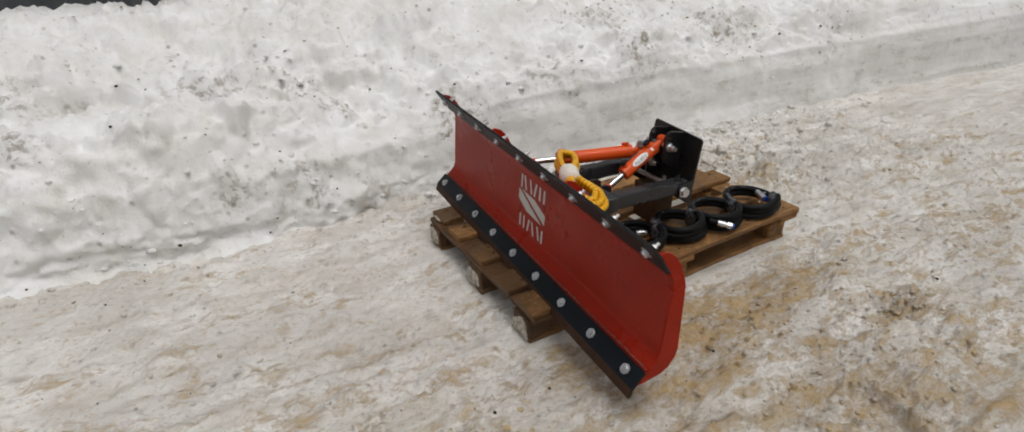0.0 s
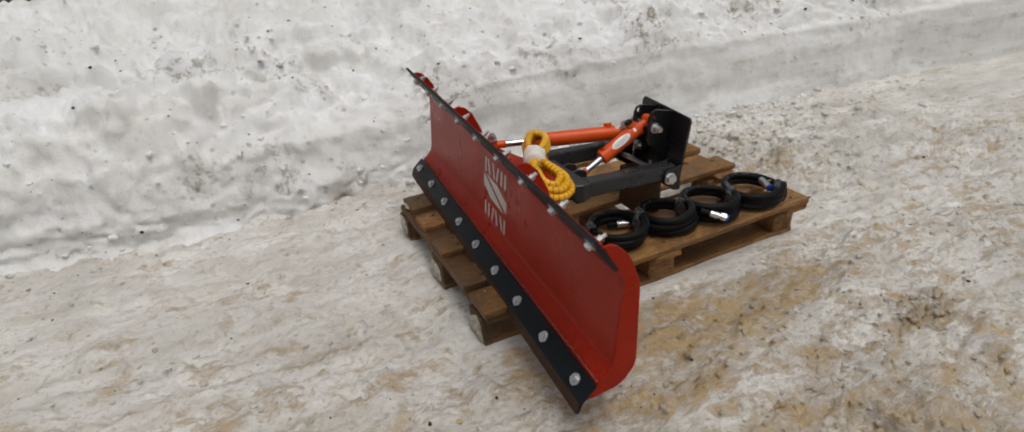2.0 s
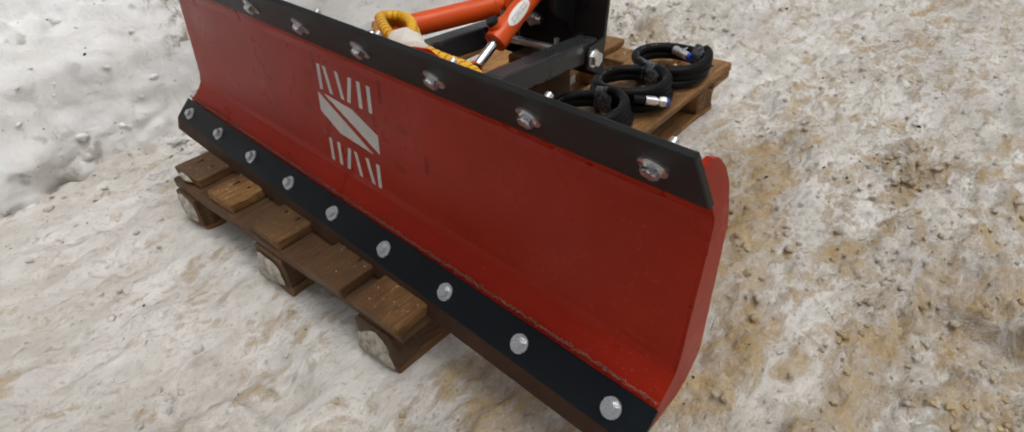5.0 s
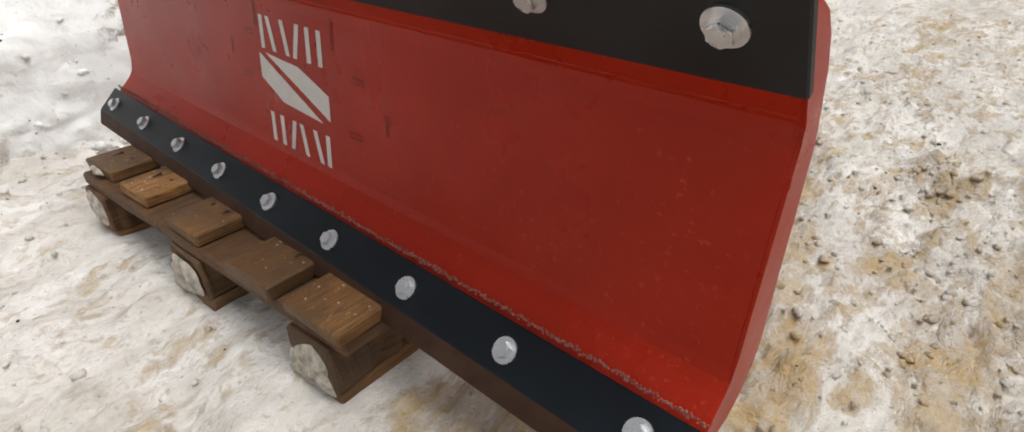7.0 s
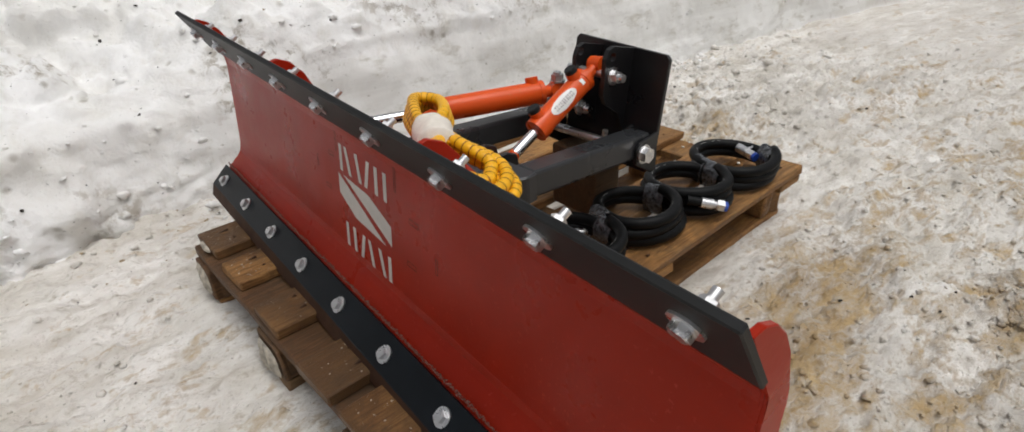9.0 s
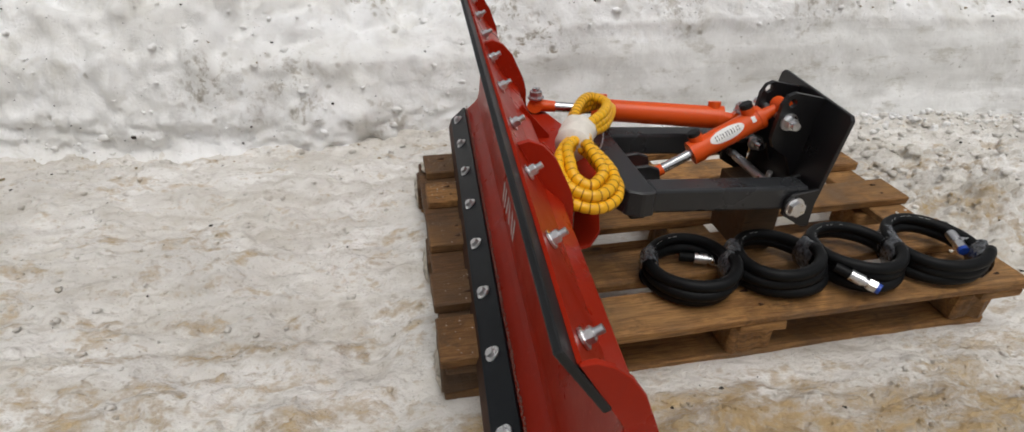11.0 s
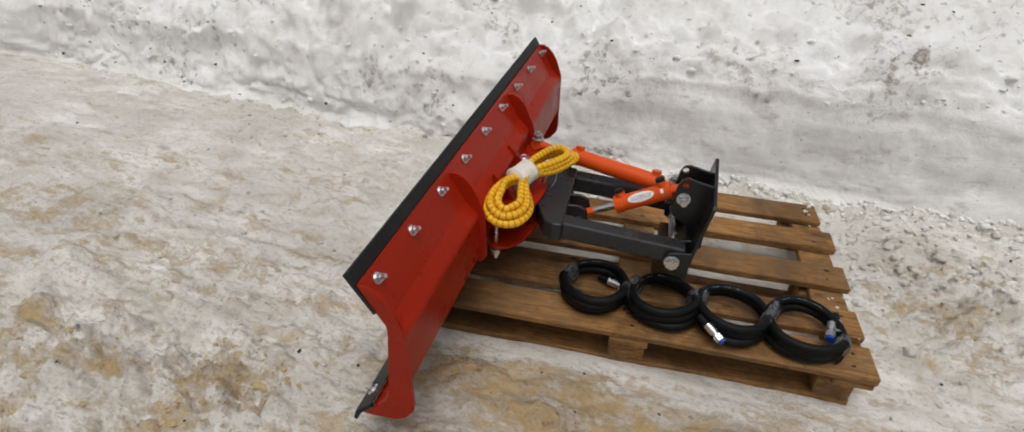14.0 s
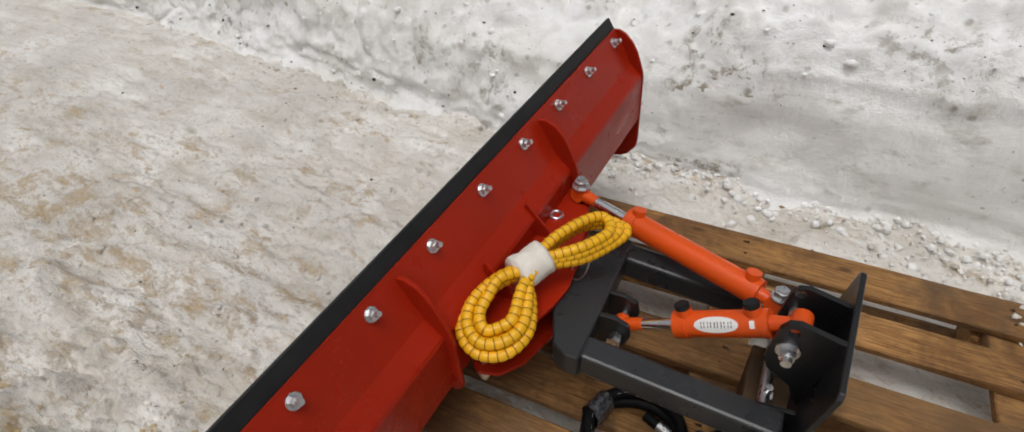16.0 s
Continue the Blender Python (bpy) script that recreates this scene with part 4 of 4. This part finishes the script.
# ---- the coiled hoses on the pallet ----
def hose_coil(cx, cy, r, turns, seed, fittings, label):
    g = random.Random(seed)
    coil = thing("hose_coil", label, "hydraulic hose", (cx, cy, TOP), "coiled hoses on the pallet")
    rr = 0.0122
    pts = []
    n = int(turns * 40)
    phase = 2.75 + 0.12 * math.sin(seed * 3)
    for i in range(n + 1):
        a = 2 * math.pi * i / 40
        lay = i / 40
        wob = 0.004 * math.sin(a * 1.7 + seed) + 0.003 * math.sin(a * 2.9 + 2 * seed)
        rad = r - rr - 0.006 * (0.5 + 0.5 * math.sin(lay * 2.2 + seed)) + wob * 0.8
        z = rr + 0.002 + lay * 0.0190 * (1 - 0.10 * math.sin(a + seed))
        pts.append((rad * math.cos(a + phase), rad * math.sin(a + phase), z))
    tube = part("hose", sweep(pts, rr, 12), HOSE, coil, "black rubber hydraulic hose")
    # faint white print along the top turn
    bm = bmesh.new()
    for i in range(n - 30, n - 6):
        if i % 3 == 2:
            continue
        p, q = Vector(pts[i]), Vector(pts[i + 1])
        o = Vector((p.x, p.y, 0)).normalized()
        s = o * -0.55 * rr + Vector((0, 0, 0.85 * rr))
        w = (o * 0.85 + Vector((0, 0, 0.55))) * 0.0005
        e0, e1 = p + s + (q - p) * 0.1, p + s + (q - p) * 0.75
        n_ = s.normalized() * 0.0006
        bm.faces.new([bm.verts.new(v + n_) for v in (e0 - w, e1 - w, e1 + w, e0 + w)])
    part("hose_print", bm, PRINT, tube, "faint white bars of unread print")
    for a in (phase, phase + 2 * math.pi * turns):
        c = Vector(((r - rr - 0.004) * math.cos(a), (r - rr - 0.004) * math.sin(a), 0))
        bm = bmesh.new()
        ring = []
        t = Vector((-math.sin(a), math.cos(a), 0))
        o = Vector((math.cos(a), math.sin(a), 0))
        h = 0.0190 * turns + 0.016
        for k in range(7):
            row = []
            for j in range(20):
                b = 2 * math.pi * j / 20
                bulge = 1 + g.uniform(-0.05, 0.07)
                row.append(bm.verts.new(c + t * (k - 3) * 0.0078 + o * math.cos(b) * 0.0195 * bulge + Vector((0, 0, h / 2 + math.sin(b) * (h / 2 + 0.0025) * bulge))))
            ring.append(row)
        for k in range(6):
            for j in range(20):
                bm.faces.new((ring[k][j], ring[k][(j + 1) % 20], ring[k + 1][(j + 1) % 20], ring[k + 1][j]))
        part("film_wrap", smooth(bm, 1.2), FILM, coil, "crinkled shiny plastic film wrapped round the turns")
    for (fx, fy, fz), (dx, dy, dz), cap in fittings:
        p = Vector((fx, fy, fz))
        e = Vector((dx, dy, dz)).normalized()
        bm = rod(p, p + e * 0.026, 0.0115, 20)
        rod(p + e * 0.026, p + e * 0.034, 0.0085, 16, bm=bm)
        hexa(bm, p + e * 0.034, p + e * 0.050, 0.0125)
        fit_ = part("hose_fitting", smooth(bm), ZINC, coil, "zinc-plated crimped hose fitting")
        part("hose_end", smooth(rod(p - e * 0.03, p, 0.0100, 14)), HOSE, fit_)
        if cap:
            part("end_cap", smooth(rod(p + e * 0.050, p + e * 0.0575, 0.0105, 16)), BLUE, fit_, "blue plastic end cap")
    return coil


hose_coil(0.487, 0.124, 0.098, 2.53, 1, (((0.035, 0.050, 0.022), (0.9, -0.35, 0.0), 0),), "black hydraulic hose coiled and wrapped in film, fitting tucked inside")
hose_coil(0.672, 0.118, 0.100, 2.57, 3, (((-0.012, -0.052, 0.012), (1, 0.1, 0.0), 1),), "black hydraulic hose coiled on pallet boards, blue-capped fitting inside")
hose_coil(0.853, 0.115, 0.102, 2.50, 4.6, (((-0.070, -0.078, 0.046), (0.70, -0.70, -0.22), 1),), "black hydraulic hose coil with its blue-capped fitting sticking out")
hose_coil(1.030, 0.098, 0.104, 2.48, 6.1, (((0.068, 0.028, 0.046), (-0.25, -0.95, -0.12), 1), ((0.085, 0.045, 0.040), (-0.1, -0.95, 0.05), 0)), "black hydraulic hose coil, two film-wrapped fittings and a blue cap")

# ---- the bundle of yellow sleeved hoses on the pivot ----
yellow = thing("yellow_hose_bundle", "bundle of yellow spiral-sleeved hoses, white tape round its middle", "hose", (0.235, 0.22, 0.384))
O = Vector((0.235, 0.22, 0.372))


def strand(ctrl):
    pts = spline([Vector(p) - O for p in ctrl], 0.0020)
    wave = lambda i: (0.91, 1) if i % 7 == 0 else ((1.0, 0) if i % 7 in (2, 3, 4, 5) else (0.95, 0))
    return part("hose", sweep(pts, 0.0104, 12, wave=wave), [YELLOW, GROOVE], yellow)


for k in range(4):
    w, z = 0.043 - 0.0110 * k, 0.394 + 0.0135 * (k % 2) + 0.004 * k
    n0 = Vector((0.246, 0.205, 0.424 + 0.010 * (k % 2)))
    strand([n0 + Vector((-0.006 + 0.006 * k, 0.016, 0.006)), n0 + Vector((-0.012 + 0.007 * k, -0.008, 0.002)), (0.226 - w * 0.45, 0.155, z + 0.020), (0.226 - w, 0.100 + 0.006 * k, z + 0.010), (0.222 - w * 0.6, 0.056 + 0.010 * k, z - 0.002),
            (0.236, 0.036 + 0.010 * k, z - 0.010), (0.252 + w * 0.6, 0.052 + 0.010 * k, z - 0.008), (0.262 + w * 0.8, 0.100, z), (0.258 + w * 0.45, 0.155, z + 0.014), n0 + Vector((0.000 + 0.007 * k, -0.010, 0.004)), n0 + Vector((0.008 + 0.006 * k, 0.016, 0.010))])
for k in range(3):
    w, z = 0.027 - 0.010 * k, 0.406 + 0.012 * k
    n0 = Vector((0.254, 0.214, 0.424 + 0.006 * k))
    strand([n0 + Vector((-0.016 + 0.004 * k, -0.012, 0)), n0 + Vector((-0.008 + 0.004 * k, 0.014, 0.003)), (0.276 - w * 0.4, 0.285, z + 0.016), (0.312 - w * 0.6, 0.345, z + 0.018), (0.356 - 0.012 * k, 0.382 - 0.008 * k, z + 0.014), (0.376 - 0.013 * k, 0.370 - 0.010 * k, z + 0.012),
            (0.362 - 0.006 * k, 0.330 - 0.004 * k, z + 0.012), (0.318 + w * 0.35, 0.272, z + 0.014), n0 + Vector((0.024 - 0.004 * k, 0.012, 0.002)), n0 + Vector((0.012 - 0.004 * k, -0.012, -0.004))])
bm = bmesh.new()
g = random.Random(12)
ring = []
axis_t = Vector((0.45, 0.88, 0.08)).normalized()
for k in range(9):
    row = []
    c = Vector((0.252, 0.207, 0.431)) + axis_t * (k - 4) * 0.0074 - O
    for j in range(28):
        b = 2 * math.pi * j / 28
        bulge = 1 + g.uniform(-0.035, 0.045) + 0.05 * math.sin(3 * b + k)
        row.append(bm.verts.new(c + Vector((0.89, -0.45, 0)) * math.cos(b) * 0.0325 * bulge + Vector((0, 0, 1)) * math.sin(b) * 0.031 * bulge))
    ring.append(row)
for k in range(8):
    for j in range(28):
        bm.faces.new((ring[k][j], ring[k][(j + 1) % 28], ring[k + 1][(j + 1) % 28], ring[k + 1][j]))
bm.faces.new(ring[0])
bm.faces.new(ring[-1])
part("tape_wrap", smooth(bm, 1.3), TAPE, yellow, "wrinkled white tape wrapped round the middle")

# ---- beyond the bank: a dark shed wall; along the track: a parked car ----
shed = thing("shed", "dark grey corrugated shed wall with rusty posts behind the snowbank", "shed", (-3.2, 7.0, 0))
wallm = plain("dark_grey_cladding", (0.045, 0.050, 0.052), 0.6, 0.4, 0.6, 6, 0.2)
postm = plain("rust_brown_post", (0.060, 0.030, 0.022), 0.7, 0.3, 0.6, 12, 0.3)
prof = []
for i in range(61):
    x = -3.6 + 7.0 * i / 60
    prof.append((x, 0.02 if i % 2 else -0.02))
bm = bmesh.new()
lo = [bm.verts.new((x, y, 0.0)) for x, y in prof]
hi = [bm.verts.new((x, y, 2.6)) for x, y in prof]
lo2 = [bm.verts.new((x, y + 0.06, 0.0)) for x, y in prof]
hi2 = [bm.verts.new((x, y + 0.06, 2.6)) for x, y in prof]
for i in range(60):
    for a, b in ((lo, hi), (hi, hi2), (hi2, lo2), (lo2, lo)):
        bm.faces.new((a[i], a[i + 1], b[i + 1], b[i]))
bm.faces.new((lo[0], hi[0], hi2[0], lo2[0]))
bm.faces.new((lo[-1], hi[-1], hi2[-1], lo2[-1]))
part("wall", bm, wallm, shed)
part("roof", box(-3.75, -0.35, 2.6, 3.55, 3.0, 2.70, 0.01), wallm, shed)
for x in (-3.5, -1.9, 0.55, 3.1):
    part("post", box(x - 0.07, -0.16, 0, x + 0.07, -0.03, 2.58, 0.01), postm, shed, "rusty brown post")

car = thing("parked_car", "dark grey parked car with red reflectors on packed snow", "car", (4.50, -1.07, 0.0))
car.rotation_euler = (0, 0, radians(-8))
carm = paint("dark_grey_car_paint", (0.022, 0.027, 0.030), (0.05, 0.055, 0.058), 0.25)
glassm = plain("dark_car_glass", (0.010, 0.012, 0.013), 0.08, 0.6, 0.2, 4, 0.0)
lampm = plain("red_lamp_lens", (0.42, 0.016, 0.010), 0.15, 0.6, 0.2, 40, 0.05)
side = [(0.0, 0.34), (0.02, 0.62), (0.10, 0.92), (0.32, 1.02), (0.70, 1.40), (1.10, 1.47), (2.10, 1.45), (2.85, 1.02), (3.75, 0.90), (4.10, 0.70), (4.15, 0.36), (4.0, 0.22), (0.12, 0.22)]
bm = slab(side, -0.86, 0.86, "y", 0.06)
for v in bm.verts:
    if v.co.z > 0.95:
        v.co.y *= 1 - 0.22 * (v.co.z - 0.95) / 0.5
part("body", smooth(bm, 0.7), carm, car)
part("bumper", box(-0.07, -0.84, 0.25, 0.10, 0.84, 0.56, 0.05, 3), carm, car, "dark grey rear bumper")
for y in (-0.66, 0.66):
    part("reflector", box(-0.076, y - 0.09, 0.335, 0.0, y + 0.09, 0.365, 0.008), lampm, car, "red bumper reflector")
part("rear_window", slab([(-0.62, 1.05), (0.62, 1.05), (0.50, 1.36), (-0.50, 1.36)], 0.36, 0.42, "x"), glassm, car)
for x in (0.42, 3.35):
    for y in (-0.86, 0.66):
        w = part("wheel", smooth(rod((x, y, 0.31), (x, y + 0.20, 0.31), 0.31, 32)), RUBBER, car, "black tyre with a dark rim")
        part("rim", smooth(rod((x, y - 0.004, 0.31), (x, y + 0.204, 0.31), 0.19, 24)), CHARCOAL, w)


# ---- crumbs of snow, sand and grit ----
def crumbs(name, count, where, size, material, label, seed, flat=0.6):
    g = random.Random(seed)
    verts, faces = [], []
    src = bmesh.new()
    bmesh.ops.create_icosphere(src, subdivisions=1, radius=1)
    base = [v.co.copy() for v in src.verts]
    tri = [[v.index for v in f.verts] for f in src.faces]
    src.free()
    for _ in range(count):
        x, y, z = where(g)
        r = size[0] * (size[1] / size[0]) ** (g.random() ** 2.5)
        e = Euler((g.uniform(0, 6), g.uniform(0, 6), g.uniform(0, 6))).to_matrix()
        k = len(verts)
        for b in base:
            q = e @ (b * g.uniform(0.5, 1.2))
            verts.append((x + q.x * r * g.uniform(0.9, 1.2), y + q.y * r, z + q.z * r * flat))
        faces += [[k + i for i in f] for f in tri]
    me = bpy.data.meshes.new(name)
    me.from_pydata(verts, [], faces)
    me.polygons.foreach_set("use_smooth", np.full(len(faces), "snow" in name))
    me.materials.append(material)
    return tagged(new(name, me), label, "snow" if "snow" in name else "grit", kind="stuff")


def height_at(x, y):
    i, j = np.searchsorted(gy[:, 0], y), np.searchsorted(gx[0], x)
    return float(gz[min(i, gz.shape[0] - 1), min(j, gz.shape[1] - 1)])


def on_ground(cx, cy, sx, sy):
    def pick(g):
        while True:
            x, y = g.gauss(cx, sx), g.gauss(cy, sy)
            if not (-0.05 < x < 1.25 and -0.03 < y < 0.84) and y < float(foot(np.array([x]))[0]) + 0.05 and -2.6 < x < 3.4 and y > -1.3:
                return x, y, height_at(x, y) + 0.001
    return pick


rows_, cols_ = bx.shape


def on_bank(g):
    while True:
        i, j = int(g.random() ** 1.3 * 100), g.randrange(cols_)
        if -2.8 < bx[i, j] < 3.2 and (bx[i, j] < 0.2 or s[i, 0] > 0.38 or g.random() < 0.06):
            return float(bx[i, j]), float(Y[i, j]), float(Z[i, j])


def along_foot(g):
    x = g.uniform(-2.6, 3.2)
    y = float(foot(np.array([x]))[0]) + g.gauss(-0.06, 0.085)
    return x, y, height_at(x, y)


crumbs("snow_crumbs", 2200, on_ground(0.6, 0.2, 1.4, 0.7), (0.003, 0.013), SNOW, "small pale crumbs of snow strewn on the ground", 3)
def in_pits(g):
    px, ps = g.choice(PITS)
    i, j = int(np.argmin(np.abs(s[:, 0] - ps))), int(np.argmin(np.abs(bx[0] - px)))
    return float(bx[i, j]) + g.gauss(0, 0.006), float(Y[i, j]) + g.gauss(0, 0.006), float(Z[i, j]) + 0.002


crumbs("grit_in_pits", 260, in_pits, (0.003, 0.013), SANDLUMP, "brown grit melted into pits of the snowbank", 19)
crumbs("sandy_heap_crumbs", 170, on_ground(0.38, -0.79, 0.09, 0.06), (0.003, 0.013), SANDCLOD, "sandy lumps thrown up beside a boot print", 21)
crumbs("sandy_ring_crumbs", 150, on_ground(-0.36, -0.31, 0.09, 0.08), (0.003, 0.014), SANDCLOD, "sandy lumps round a trodden hollow", 22)
crumbs("sandy_scattered_lumps", 60, on_ground(-0.75, -0.38, 0.35, 0.12), (0.006, 0.020), SANDCLOD, "sandy lumps on the trodden snow", 24)
crumbs("sandy_snow_crumbs", 110, on_ground(1.08, -0.485, 0.06, 0.04), (0.003, 0.013), SNOW, "sandy lumps of snow round a trodden hollow", 5)
crumbs("sandy_snow_lumps", 2200, on_ground(0.8, -0.5, 0.9, 0.3), (0.002, 0.011), SNOW, "sandy lumps of snow on the ground", 6)
crumbs("snow_clods", 520, on_ground(1.6, 0.75, 0.45, 0.22), (0.005, 0.030), SNOW, "lumps of snow behind the pallet", 9)
def behind_pallet(g):
    x = g.uniform(0.1, 2.4)
    y = float(foot(np.array([x]))[0]) - abs(g.gauss(0, 0.10)) + 0.05
    return x, y, height_at(x, y) + 0.004


crumbs("broken_snow", 900, behind_pallet, (0.004, 0.020), BANK, "broken lumps of snow between pallet and bank", 29, 0.8)
crumbs("bank_snow_clods", 700, on_bank, (0.006, 0.024), BANK, "lumps of snow on the bank", 7, 0.6)
crumbs("foot_snow_clods", 260, along_foot, (0.005, 0.026), SNOW, "lumps of snow along the foot of the bank", 13)
crumbs("foot_grit", 300, along_foot, (0.002, 0.009), SANDLUMP, "brown grit along the foot of the snowbank", 14, 0.5)
crumbs("grit_on_bank", 260, on_bank, (0.003, 0.012), DIRT, "dark specks of grit and bark on the snowbank", 15)
crumbs("grit_on_ground", 240, on_ground(0.3, 0.3, 1.5, 0.7), (0.002, 0.007), DIRT, "dark specks of grit on the trodden snow", 17)


def frost_patches(spots):
    """Thin uneven crusts of frozen snow on upright faces that look along -x."""
    verts, faces = [], []
    g = random.Random(31)
    for x, y, z, ry, rz in spots:
        k = len(verts)
        verts.append((x - 0.006, y, z))
        n = 18
        for ring, (f, t) in enumerate(((0.45, 0.0058), (0.8, 0.004), (1.0, 0.0))):
            for j in range(n):
                a = 2 * math.pi * j / n
                u = f * (1 + 0.10 * math.sin(3 * a + y * 40) + g.uniform(-0.20, 0.14))
                square = 1 / max(abs(math.cos(a)), abs(math.sin(a))) ** 0.75
                verts.append((x - t * g.uniform(0.4, 1.6), y + ry * u * square * math.cos(a), z + rz * u * square * math.sin(a)))
        for j in range(n):
            faces.append((k, k + 1 + j, k + 1 + (j + 1) % n))
            for r in range(2):
                p, q = k + 1 + r * n, k + 1 + (r + 1) * n
                faces.append((p + j, q + j, q + (j + 1) % n, p + (j + 1) % n))
    me = bpy.data.meshes.new("frozen_snow_on_pallet")
    me.from_pydata(verts, [], faces)
    me.polygons.foreach_set("use_smooth", np.ones(len(faces), dtype=bool))
    me.materials.append(FROST)
    return tagged(new("frozen_snow_on_pallet", me), "frozen snow crusted on the pallet's blocks", "snow", kind="stuff")


frost_patches(((-0.0310, 0.071, 0.050, 0.040, 0.034), (-0.0310, 0.402, 0.052, 0.042, 0.032), (-0.0310, 0.744, 0.056, 0.036, 0.034), (-0.0310, 0.425, 0.033, 0.034, 0.022), (-0.0310, 0.095, 0.036, 0.030, 0.022), (-0.007, 0.752, TOP - 0.011, 0.026, 0.008)))
def on_front_boards(g):
    y0, y1, x0, x1 = g.choice(BOARDS)
    return x0 + 0.012 + abs(g.gauss(0, 0.05)), g.uniform(y0 + 0.004, y1 - 0.004), TOP


crumbs("frost_grains_on_pallet", 160, on_front_boards, (0.0007, 0.0024), FROST, "grains of frozen snow on the pallet's board ends", 27)
crumbs("snow_on_pallet_end", 20, lambda g: (g.gauss(1.165, 0.012), g.choice((0.745, 0.79, 0.665, 0.30, 0.14)) + g.gauss(0, 0.012), TOP - g.choice((0.0, 0.018))), (0.004, 0.013), CHUNK, "small lumps of snow on the pallet's end boards", 23)
